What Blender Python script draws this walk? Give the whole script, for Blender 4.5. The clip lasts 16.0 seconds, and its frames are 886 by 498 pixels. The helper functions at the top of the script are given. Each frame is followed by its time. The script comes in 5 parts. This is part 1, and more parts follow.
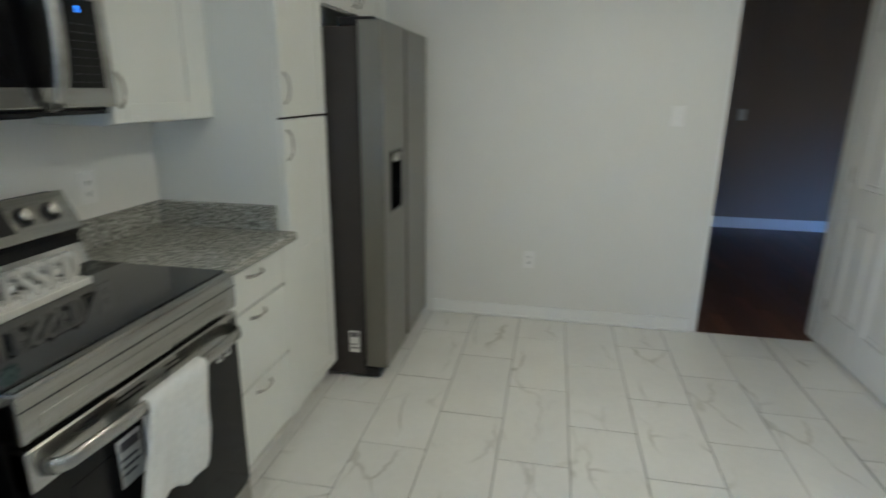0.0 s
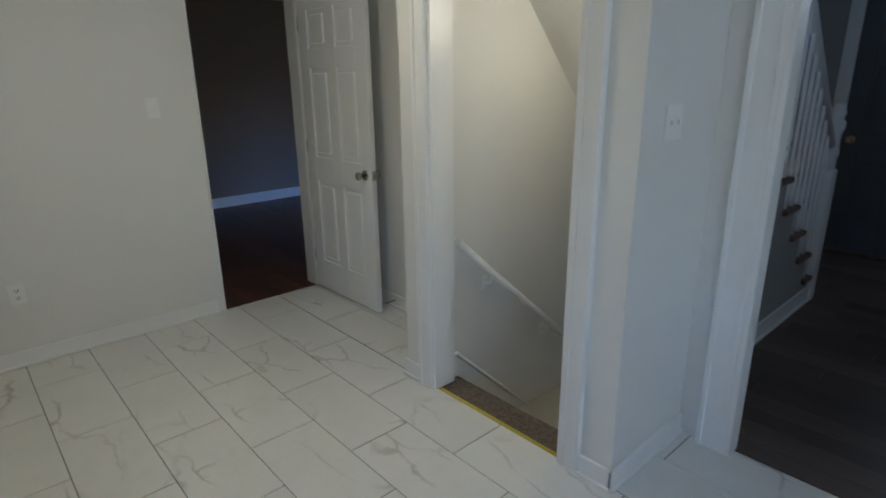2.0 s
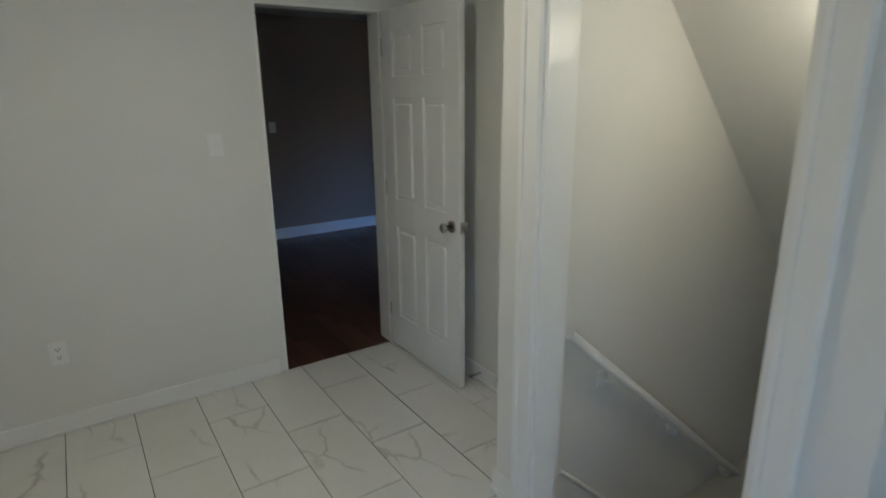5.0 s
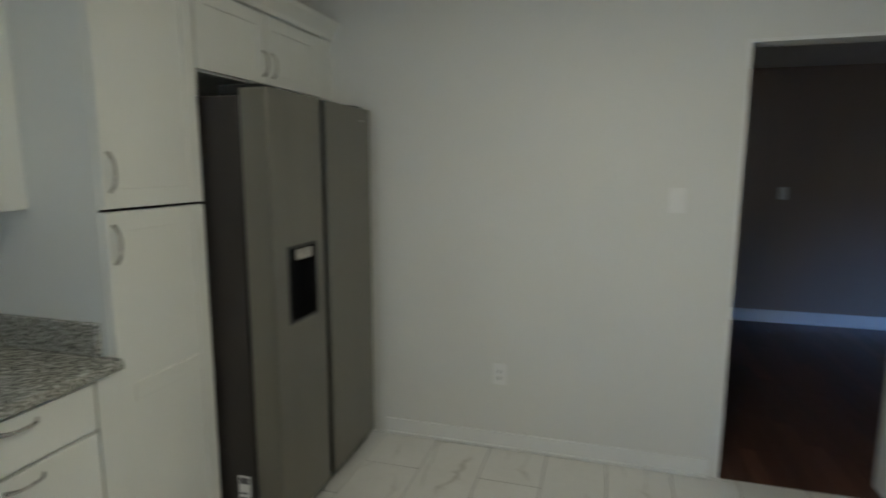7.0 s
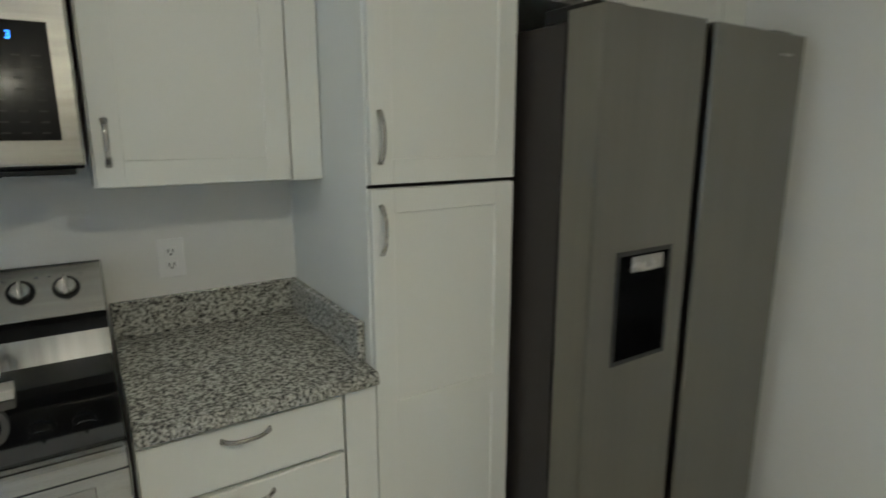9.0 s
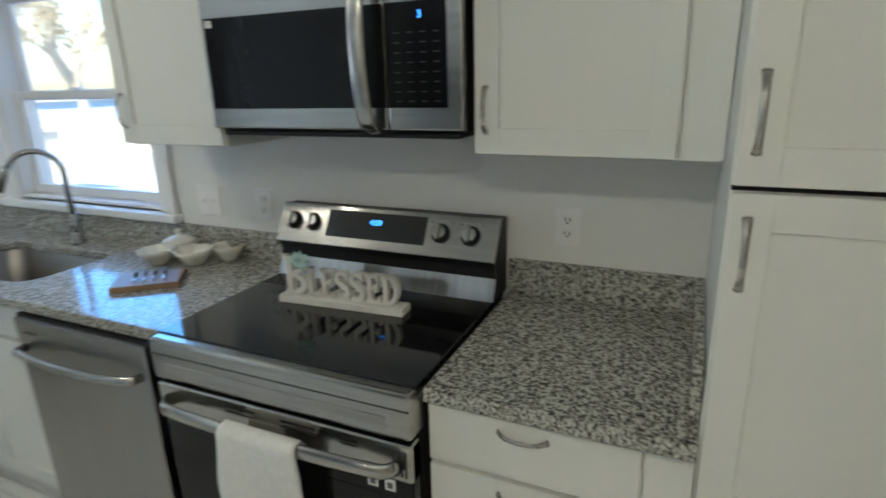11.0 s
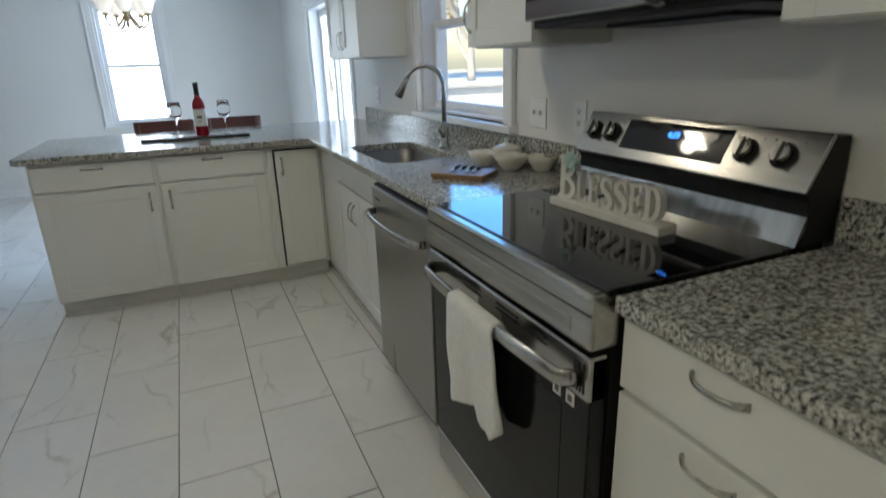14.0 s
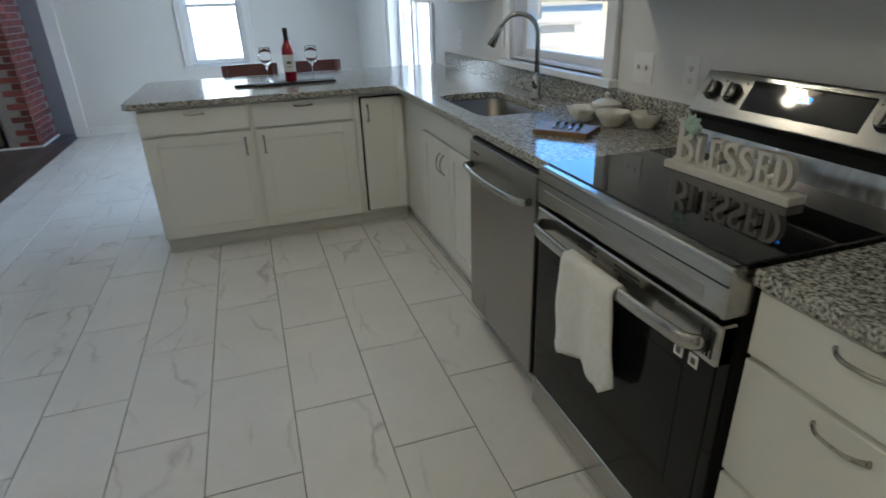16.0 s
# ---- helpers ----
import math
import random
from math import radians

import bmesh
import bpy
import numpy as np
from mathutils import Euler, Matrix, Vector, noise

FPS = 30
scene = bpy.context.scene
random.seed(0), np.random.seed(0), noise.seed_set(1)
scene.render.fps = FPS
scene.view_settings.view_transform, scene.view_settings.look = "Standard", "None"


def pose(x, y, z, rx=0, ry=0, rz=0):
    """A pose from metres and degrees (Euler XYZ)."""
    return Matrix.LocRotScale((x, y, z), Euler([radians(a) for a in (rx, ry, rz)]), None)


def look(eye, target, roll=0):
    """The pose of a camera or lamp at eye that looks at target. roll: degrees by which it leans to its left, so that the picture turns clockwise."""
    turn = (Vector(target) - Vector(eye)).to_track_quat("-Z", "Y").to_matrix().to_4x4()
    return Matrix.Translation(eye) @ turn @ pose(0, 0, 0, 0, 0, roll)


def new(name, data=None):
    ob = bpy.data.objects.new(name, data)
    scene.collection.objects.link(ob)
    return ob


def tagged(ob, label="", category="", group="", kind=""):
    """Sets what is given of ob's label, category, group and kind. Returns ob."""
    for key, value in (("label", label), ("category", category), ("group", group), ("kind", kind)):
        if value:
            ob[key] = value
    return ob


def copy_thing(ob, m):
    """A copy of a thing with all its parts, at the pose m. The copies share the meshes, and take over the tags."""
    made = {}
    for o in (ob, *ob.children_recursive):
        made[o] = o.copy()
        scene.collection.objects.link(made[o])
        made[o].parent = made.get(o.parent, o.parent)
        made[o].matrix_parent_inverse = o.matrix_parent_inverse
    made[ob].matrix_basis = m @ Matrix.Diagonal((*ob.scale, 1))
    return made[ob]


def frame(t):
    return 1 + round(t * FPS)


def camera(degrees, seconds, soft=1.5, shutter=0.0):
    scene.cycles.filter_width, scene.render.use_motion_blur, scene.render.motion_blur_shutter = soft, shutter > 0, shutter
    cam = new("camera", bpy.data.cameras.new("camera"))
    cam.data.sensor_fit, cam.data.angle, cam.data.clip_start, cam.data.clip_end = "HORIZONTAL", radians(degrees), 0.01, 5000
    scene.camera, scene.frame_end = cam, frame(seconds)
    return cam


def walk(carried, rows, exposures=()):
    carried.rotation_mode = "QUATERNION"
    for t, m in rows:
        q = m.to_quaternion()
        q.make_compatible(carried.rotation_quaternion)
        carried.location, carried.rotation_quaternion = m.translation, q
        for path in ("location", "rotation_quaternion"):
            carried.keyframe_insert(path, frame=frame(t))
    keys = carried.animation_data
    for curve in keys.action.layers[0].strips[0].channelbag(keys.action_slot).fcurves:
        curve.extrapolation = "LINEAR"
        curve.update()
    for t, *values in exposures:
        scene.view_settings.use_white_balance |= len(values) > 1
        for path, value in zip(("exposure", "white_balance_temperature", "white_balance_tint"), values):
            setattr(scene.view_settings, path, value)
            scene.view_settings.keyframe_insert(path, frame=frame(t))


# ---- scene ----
cam = camera(76.6, 16.0, soft=1.6, shutter=0.5)
EXPOSURES = [(0, 1.15, 6380, 3), (0.5, 0.95, 6380, 3), (1, 0.74, 6380, 3), (2, 0.55, 6580, 5), (3.5, 0.54, 6680, 6), (5.8, 0.58, 6630, 2), (6.5, 0.69, 6630, 2), (8.2, 0.87, 6630, 2), (10.3, 1.1, 6510, 3), (11.5, 1.07, 6510, 3), (12, 0.87, 6860, 6), (12.5, 0.62, 6860, 6), (13, 0.47, 6860, 6), (14, 0.69, 6860, 6), (15.5, 0.63, 6860, 6), (16, 0.53, 6860, 6)]
PATH = [
    (0, (1.016, -0.756, 1.485), (0.652, 1.132, 0.937), 0.6),
    (0.5, (0.91, -0.741, 1.488), (1.133, 1.172, 0.947), 0.1),
    (1, (0.772, -0.791, 1.477), (1.507, 0.991, 0.942), -0.1),
    (1.5, (0.732, -0.822, 1.517), (1.833, 0.749, 0.95), -0.8),
    (2, (0.716, -0.792, 1.5), (1.997, 0.627, 0.912), -0.7),
    (2.5, (0.703, -0.794, 1.487), (2.035, 0.566, 0.875), -0.5),
    (3, (0.684, -0.765, 1.504), (2.028, 0.575, 0.875), -0.5),
    (3.5, (0.677, -0.727, 1.516), (2.012, 0.625, 0.89), -0.4),
    (3.7, (0.729, -0.692, 1.541), (2.032, 0.689, 0.912), -0.4),
    (5.8, (1.212, -0.077, 1.587), (2.038, 1.698, 1.176), -0.3),
    (6, (1.242, -0.087, 1.562), (1.966, 1.741, 1.192), -0.2),
    (6.5, (1.325, -0.096, 1.5), (1.435, 1.876, 1.189), -0.1),
    (7, (1.406, 0.012, 1.505), (0.854, 1.911, 1.21), 0.1),
    (7.5, (1.316, 0.158, 1.513), (0.295, 1.849, 1.203), 0.8),
    (8, (1.251, 0.36, 1.532), (0.037, 1.912, 1.191), 1.1),
    (8.2, (1.278, 0.461, 1.528), (-0.018, 1.943, 1.177), 0.7),
    (10.3, (0.935, 1.131, 1.476), (-0.982, 0.977, 0.926), -0.8),
    (10.5, (0.941, 1.195, 1.496), (-0.941, 0.814, 0.937), -1.1),
    (11, (0.938, 1.282, 1.541), (-0.805, 0.488, 0.963), -1.5),
    (11.5, (0.877, 1.399, 1.552), (-0.616, 0.192, 0.992), -1.6),
    (12, (0.887, 1.507, 1.541), (-0.383, 0.064, 0.988), -1.7),
    (12.5, (0.828, 1.564, 1.539), (-0.237, -0.038, 0.99), -1.8),
    (13, (0.681, 1.582, 1.536), (-0.218, -0.12, 0.991), -1.9),
    (13.5, (0.653, 1.543, 1.426), (-0.158, -0.203, 0.883), -1.9),
    (14, (0.648, 1.519, 1.317), (-0.113, -0.221, 0.689), -1.8),
    (14.5, (0.641, 1.508, 1.267), (-0.075, -0.198, 0.508), -1.9),
    (15, (0.638, 1.507, 1.304), (-0.038, -0.176, 0.463), -2.1),
    (15.5, (0.731, 1.466, 1.353), (0.088, -0.232, 0.514), -2.0),
    (16, (0.83, 1.498, 1.387), (0.269, -0.24, 0.572), -1.9),
]
walk(cam, [(t, look(eye, target, roll)) for t, eye, target, roll in PATH], EXPOSURES)

# ---- light ----
world = bpy.data.worlds.new("sky")
scene.world = world
world.use_nodes = True
sky = world.node_tree.nodes.new("ShaderNodeTexSky")
sky.sky_type, sky.sun_disc = "NISHITA", False
sky.sun_elevation, sky.sun_rotation = radians(38), radians(62)
world.node_tree.links.new(sky.outputs[0], world.node_tree.nodes["Background"].inputs[0])
world.node_tree.nodes["Background"].inputs[1].default_value = 0.15


def lamp(name, kind, energy, colour, m, **more):
    data = bpy.data.lights.new(name, kind)
    data.energy, data.color = energy, colour
    for key, value in more.items():
        if key == "size":
            data.size = value
        elif key == "size_y":
            data.shape, data.size_y = "RECTANGLE", value
        elif key == "spread":
            data.spread = value
        elif key == "angle":
            data.angle = value
        elif key == "radius":
            data.shadow_soft_size = value
    ob = new(name, data)
    ob.matrix_world = m
    return ob


lamp("sun", "SUN", 5.0, (1.0, 0.95, 0.86), look((20, 12, 18), (0, 0, 0)), angle=radians(0.5))
DAY = (0.66, 0.80, 1.0)
lamp("added_daylight", "AREA", 12, DAY, look((1.12, -6.45, 1.40), (1.12, -4, 1.25)), size=0.66, size_y=1.30)
lamp("added_daylight", "AREA", 29, DAY, look((-0.82, -3.86, 1.0), (1.2, -3.86, 0.8)), size=1.35, size_y=1.8)
# added blue lamp, narrow and aimed low, for the glow near the floor
lamp("added_daylight", "AREA", 2.4, (0.18, 0.40, 1.0), look((4.25, 2.97, 1.40), (4.05, 5.9, -0.75)), size=0.80, size_y=0.9, spread=radians(60))
# fill lamp added inside the hall; the wall behind it has no window
lamp("added_daylight", "AREA", 2.7, (0.62, 0.76, 1.0), look((6.32, -0.95, 2.2), (4.6, -0.6, 0.0)), size=0.9, size_y=0.25)
# lamp added inside the fireplace room in place of windows not built
lamp("added_daylight", "AREA", 10, DAY, look((6.2, -4.6, 1.5), (3.5, -5.0, 0.6)), size=1.2, size_y=1.2)
BULB = (1.0, 0.92, 0.78)
lamp("ceiling_bulb", "AREA", 4.0, BULB, pose(1.50, 1.25, 2.27), size=0.09, size_y=0.09)
lamp("ceiling_bulb", "POINT", 2.2, BULB, pose(1.50, 1.25, 2.21), radius=0.04)
lamp("ceiling_bulb", "AREA", 2.6, BULB, pose(0.48, -0.90, 2.27), size=0.11, size_y=0.11)
lamp("ceiling_bulb", "POINT", 1.1, BULB, pose(0.48, -0.90, 2.21), radius=0.04)
lamp("stair_bulb", "POINT", 3.3, BULB, pose(2.95, 0.42, 1.80), radius=0.04)


# ---- materials ----
def material(name, a, b=None, scale=20.0, rough=0.5, metal=0.0, bump=0.0, fine=None, stretch=(1, 1, 1), spread=0.08, coat=0.0, vary=0.0):
    """Two tones at two scales of noise, with a roughness that wanders and a fine relief."""
    m = bpy.data.materials.new(name)
    m.use_nodes = True
    nt = m.node_tree
    n, link = nt.nodes, nt.links.new
    bsdf = n["Principled BSDF"]
    tc, mp, info = n.new("ShaderNodeTexCoord"), n.new("ShaderNodeMapping"), n.new("ShaderNodeObjectInfo")
    link(tc.outputs["Object"], mp.inputs[0])
    mp.inputs["Scale"].default_value = stretch
    scl = n.new("ShaderNodeVectorMath")
    scl.operation = "SCALE"
    scl.inputs[0].default_value = (7.1, 3.3, 5.7)
    link(info.outputs["Random"], scl.inputs["Scale"])
    link(scl.outputs[0], mp.inputs["Location"])
    big, small = n.new("ShaderNodeTexNoise"), n.new("ShaderNodeTexNoise")
    big.inputs["Scale"].default_value, big.inputs["Detail"].default_value = scale, 4
    small.inputs["Scale"].default_value, small.inputs["Detail"].default_value = fine or scale * 9, 3
    link(mp.outputs[0], big.inputs[0]), link(mp.outputs[0], small.inputs[0])
    add = n.new("ShaderNodeMath")
    add.operation = "MULTIPLY_ADD"
    link(small.outputs[0], add.inputs[0])
    add.inputs[1].default_value = 0.5
    link(big.outputs[0], add.inputs[2])
    ramp = n.new("ShaderNodeValToRGB")
    b = b or tuple(c * 0.9 for c in a)
    ramp.color_ramp.elements[0].position, ramp.color_ramp.elements[1].position = 0.5, 1.0
    ramp.color_ramp.elements[0].color, ramp.color_ramp.elements[1].color = (*b, 1), (*a, 1)
    link(add.outputs[0], ramp.inputs[0])
    out = ramp.outputs[0]
    if vary:
        hsv, rng = n.new("ShaderNodeHueSaturation"), n.new("ShaderNodeMapRange")
        rng.inputs[3].default_value, rng.inputs[4].default_value = 1 - vary, 1 + vary
        link(info.outputs["Random"], rng.inputs[0]), link(rng.outputs[0], hsv.inputs["Value"]), link(out, hsv.inputs["Color"])
        out = hsv.outputs[0]
    link(out, bsdf.inputs["Base Color"])
    rr = n.new("ShaderNodeMapRange")
    rr.inputs[3].default_value, rr.inputs[4].default_value = max(rough - spread, 0.02), min(rough + spread, 1)
    link(big.outputs[0], rr.inputs[0]), link(rr.outputs[0], bsdf.inputs["Roughness"])
    bsdf.inputs["Metallic"].default_value = metal
    bsdf.inputs["Coat Weight"].default_value = coat
    if bump:
        bp = n.new("ShaderNodeBump")
        bp.inputs["Strength"].default_value, bp.inputs["Distance"].default_value = 0.35, bump
        link(add.outputs[0], bp.inputs["Height"]), link(bp.outputs[0], bsdf.inputs["Normal"])
    return m


def glow(name, colour, strength):
    m = material(name, colour)
    bsdf = m.node_tree.nodes["Principled BSDF"]
    bsdf.inputs["Emission Color"].default_value, bsdf.inputs["Emission Strength"].default_value = (*colour, 1), strength
    return m


def glass(name, tint=(1, 1, 1), rough=0.0, ior=1.45):
    m = material(name, tint, tint, rough=rough, spread=0.0)
    bsdf = m.node_tree.nodes["Principled BSDF"]
    bsdf.inputs["Transmission Weight"].default_value, bsdf.inputs["IOR"].default_value = 1.0, ior
    return m


def granite(name):
    m = bpy.data.materials.new(name)
    m.use_nodes = True
    nt = m.node_tree
    n, link = nt.nodes, nt.links.new
    bsdf, tc = n["Principled BSDF"], n.new("ShaderNodeTexCoord")
    noise_a, noise_b, vor = n.new("ShaderNodeTexNoise"), n.new("ShaderNodeTexNoise"), n.new("ShaderNodeTexVoronoi")
    for node, s in ((noise_a, 125.0), (noise_b, 58.0), (vor, 150.0)):
        node.inputs["Scale"].default_value = s
        link(tc.outputs["Object"], node.inputs["Vector"])
    noise_a.inputs["Detail"].default_value, noise_b.inputs["Detail"].default_value = 5, 3
    ra, rb, rc = (n.new("ShaderNodeValToRGB") for _ in range(3))

    def stops(r, *pairs):
        e = r.color_ramp.elements
        while len(e) < len(pairs):
            e.new(0.5)
        for el, (p, c) in zip(e, pairs):
            el.position, el.color = p, (*c, 1)

    stops(ra, (0.33, (0.025, 0.025, 0.027)), (0.42, (0.17, 0.17, 0.155)), (0.50, (0.38, 0.375, 0.34)), (0.62, (0.60, 0.595, 0.545)))
    stops(rb, (0.36, (0.42, 0.41, 0.40)), (0.50, (1, 1, 1)), (0.80, (1, 0.97, 0.92)))
    stops(rc, (0.0, (0.05, 0.05, 0.05)), (0.16, (0.7, 0.7, 0.7)), (0.30, (1, 1, 1)))
    link(noise_a.outputs[0], ra.inputs[0]), link(noise_b.outputs[0], rb.inputs[0]), link(vor.outputs["Distance"], rc.inputs[0])
    last = ra.outputs[0]
    for r, f in ((rb, 0.8), (rc, 0.35)):
        mix = n.new("ShaderNodeMix")
        mix.data_type, mix.blend_type = "RGBA", "MULTIPLY"
        mix.inputs[0].default_value = f
        link(last, mix.inputs[6]), link(r.outputs[0], mix.inputs[7])
        last = mix.outputs[2]
    link(last, bsdf.inputs["Base Color"])
    bsdf.inputs["Roughness"].default_value = 0.12
    return m


def marble(name):
    """White porcelain with thin grey veins that differ from tile to tile."""
    m = material(name, (0.80, 0.795, 0.77), (0.74, 0.735, 0.71), scale=3.5, rough=0.24, spread=0.05, vary=0.02)
    nt = m.node_tree
    n, link = nt.nodes, nt.links.new
    bsdf = n["Principled BSDF"]
    src = bsdf.inputs["Base Color"].links[0].from_socket
    mp = [x for x in n if x.bl_idname == "ShaderNodeMapping"][0]
    warp, vor, ramp, gate, mul, mix = (n.new(k) for k in ("ShaderNodeTexNoise", "ShaderNodeTexVoronoi", "ShaderNodeValToRGB", "ShaderNodeTexNoise", "ShaderNodeMath", "ShaderNodeMix"))
    turn = n.new("ShaderNodeMapping")
    turn.inputs["Rotation"].default_value, turn.inputs["Scale"].default_value = (0, 0, radians(-14)), (1.0, 0.36, 1)
    link(mp.outputs[0], turn.inputs[0])
    warp.inputs["Scale"].default_value, warp.inputs["Detail"].default_value = 5.0, 5
    link(mp.outputs[0], warp.inputs[0])
    off = n.new("ShaderNodeVectorMath")
    off.operation = "MULTIPLY_ADD"
    off.inputs[1].default_value = (0.11, 0.11, 0.11)
    link(warp.outputs["Color"], off.inputs[0]), link(turn.outputs[0], off.inputs[2])
    vor.feature = "DISTANCE_TO_EDGE"
    vor.inputs["Scale"].default_value = 4.2
    link(off.outputs[0], vor.inputs["Vector"])
    e = ramp.color_ramp.elements
    e[0].position, e[0].color, e[1].position, e[1].color = 0.0, (1, 1, 1, 1), 0.032, (0, 0, 0, 1)
    link(vor.outputs["Distance"], ramp.inputs[0])
    gate.inputs["Scale"].default_value = 3.1
    link(mp.outputs[0], gate.inputs[0])
    gr = n.new("ShaderNodeMapRange")
    gr.inputs[1].default_value, gr.inputs[2].default_value, gr.inputs[4].default_value = 0.48, 0.66, 0.62
    link(gate.outputs[0], gr.inputs[0])
    mul.operation = "MULTIPLY"
    link(ramp.outputs[0], mul.inputs[0]), link(gr.outputs[0], mul.inputs[1])
    mix.data_type = "RGBA"
    mix.inputs[7].default_value = (0.36, 0.34, 0.30, 1)
    link(mul.outputs[0], mix.inputs[0]), link(src, mix.inputs[6]), link(mix.outputs[2], bsdf.inputs["Base Color"])
    return m


WALL = material("wall_paint", (0.80, 0.795, 0.765), (0.77, 0.765, 0.735), scale=1.4, fine=160, rough=0.62, bump=0.0006)
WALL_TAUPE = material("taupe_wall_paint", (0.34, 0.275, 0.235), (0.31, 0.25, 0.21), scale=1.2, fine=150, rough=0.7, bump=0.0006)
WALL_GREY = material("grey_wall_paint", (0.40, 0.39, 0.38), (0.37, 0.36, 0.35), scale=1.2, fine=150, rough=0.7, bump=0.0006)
CEILING = material("ceiling_paint", (0.78, 0.78, 0.76), (0.74, 0.74, 0.72), scale=1.5, fine=140, rough=0.85, bump=0.001)
TRIM = material("trim_paint", (0.86, 0.86, 0.845), (0.83, 0.83, 0.815), scale=5, fine=90, rough=0.32, bump=0.0003)
CABINET = material("cabinet_paint", (0.78, 0.785, 0.745), (0.76, 0.765, 0.725), scale=2.5, fine=120, rough=0.36, bump=0.0002)
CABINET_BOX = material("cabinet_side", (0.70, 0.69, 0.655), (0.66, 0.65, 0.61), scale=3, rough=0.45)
GRANITE = granite("speckled_granite")
TILE = marble("marble_porcelain")
GROUT = material("grout", (0.06, 0.058, 0.054), (0.038, 0.036, 0.034), scale=14, rough=0.9)
STEEL = material("brushed_steel", (0.55, 0.54, 0.51), (0.33, 0.32, 0.30), scale=6, fine=60, rough=0.22, metal=1.0, stretch=(1, 0.06, 1), spread=0.05)
# upright light and dark streaks colour in the room's reflections on the steel
LEDGE = material("steel_with_reflection_streaks", (0.66, 0.65, 0.63), (0.30, 0.295, 0.285), scale=9, fine=40, rough=0.16, metal=1.0, stretch=(0.1, 1, 0.1), spread=0.05)
STEEL_V = material("fridge_steel", (0.255, 0.244, 0.218), (0.23, 0.22, 0.197), scale=5, fine=60, rough=0.30, metal=1.0, stretch=(1, 1, 0.05), spread=0.05)
STEEL_DW = material("dishwasher_steel", (0.36, 0.35, 0.33), (0.33, 0.32, 0.30), scale=5, fine=60, rough=0.28, metal=1.0, stretch=(1, 1, 0.05), spread=0.05)
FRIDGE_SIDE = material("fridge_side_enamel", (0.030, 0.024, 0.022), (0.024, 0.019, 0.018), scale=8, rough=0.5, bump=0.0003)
NICKEL = material("satin_nickel", (0.55, 0.53, 0.49), (0.48, 0.46, 0.43), scale=30, rough=0.26, metal=1.0)
BRASS = material("aged_brass", (0.50, 0.40, 0.24), (0.40, 0.31, 0.18), scale=30, rough=0.3, metal=1.0)
BLACK = material("black_plastic", (0.018, 0.018, 0.019), (0.013, 0.013, 0.014), scale=20, rough=0.4)
BLACK.node_tree.nodes["Principled BSDF"].inputs["Specular IOR Level"].default_value = 0.2
BLACK_GLASS = material("black_glass", (0.008, 0.008, 0.009), (0.007, 0.007, 0.008), scale=4, rough=0.04, spread=0.015)
OVEN_GLASS = material("smoked_oven_glass", (0.008, 0.008, 0.009), (0.007, 0.007, 0.008), scale=4, rough=0.10, spread=0.03)
BLACK_GLASS.node_tree.nodes["Principled BSDF"].inputs["Specular IOR Level"].default_value = 0.75
OVEN_GLASS.node_tree.nodes["Principled BSDF"].inputs["Specular IOR Level"].default_value = 0.22
# near-black for thin sheets that stand for the shade in door gaps
GAP_SHADE = material("painted_gap_shade", (0.012, 0.012, 0.012), rough=0.9)
PANE = glass("window_glass")
CLEAR = glass("drinking_glass", ior=1.07)
WHITE_PLASTIC = material("white_plastic", (0.87, 0.865, 0.85), (0.84, 0.835, 0.82), scale=20, rough=0.38)
SLOT = material("slot_dark", (0.06, 0.06, 0.06), rough=0.7)
LEGEND = material("faint_key_print", (0.035, 0.035, 0.037), rough=0.8)
VINYL = material("window_vinyl", (0.82, 0.82, 0.82), (0.79, 0.79, 0.79), scale=8, rough=0.35)
TOWEL = material("terry_cotton", (0.86, 0.86, 0.83), (0.77, 0.77, 0.74), scale=60, fine=900, rough=0.95, bump=0.003)
SIGN = material("chalky_white_paint", (0.76, 0.74, 0.69), (0.66, 0.64, 0.58), scale=25, rough=0.75, bump=0.0006)
MINT = material("mint_fabric", (0.50, 0.68, 0.60), (0.42, 0.60, 0.53), scale=40, rough=0.9)
CERAMIC = material("glazed_cream_ceramic", (0.78, 0.76, 0.69), (0.74, 0.72, 0.65), scale=9, rough=0.14, spread=0.03)
WALNUT = material("cutting_board_wood", (0.36, 0.225, 0.115), (0.24, 0.14, 0.065), scale=7, fine=60, rough=0.45, stretch=(1, 0.15, 1), bump=0.0003)
MAHOGANY = material("mahogany_chair_wood", (0.17, 0.045, 0.028), (0.10, 0.025, 0.016), scale=6, fine=50, rough=0.32, stretch=(0.15, 1, 1))
SLATE = material("black_board", (0.022, 0.021, 0.022), (0.014, 0.014, 0.014), scale=14, rough=0.42)
WINE_GLASS_DARK = material("bottle_neck_foil", (0.02, 0.012, 0.014), rough=0.3)
ROSE = material("rose_wine_bottle", (0.34, 0.012, 0.03), (0.26, 0.008, 0.02), scale=6, rough=0.06, spread=0.02)
PAPER = material("label_paper", (0.74, 0.73, 0.70), (0.70, 0.69, 0.66), scale=20, rough=0.7)
INK = material("label_ink", (0.12, 0.11, 0.12), rough=0.7)
SHADE = material("opal_glass_added_glow", (0.80, 0.78, 0.74), (0.77, 0.75, 0.71), scale=6, rough=0.28)
# weak glow added to every shade, the unlit sink pendant and backlit chandelier too
SHADE.node_tree.nodes["Principled BSDF"].inputs["Emission Color"].default_value = (1, 0.93, 0.82, 1)
SHADE.node_tree.nodes["Principled BSDF"].inputs["Emission Strength"].default_value = 0.32
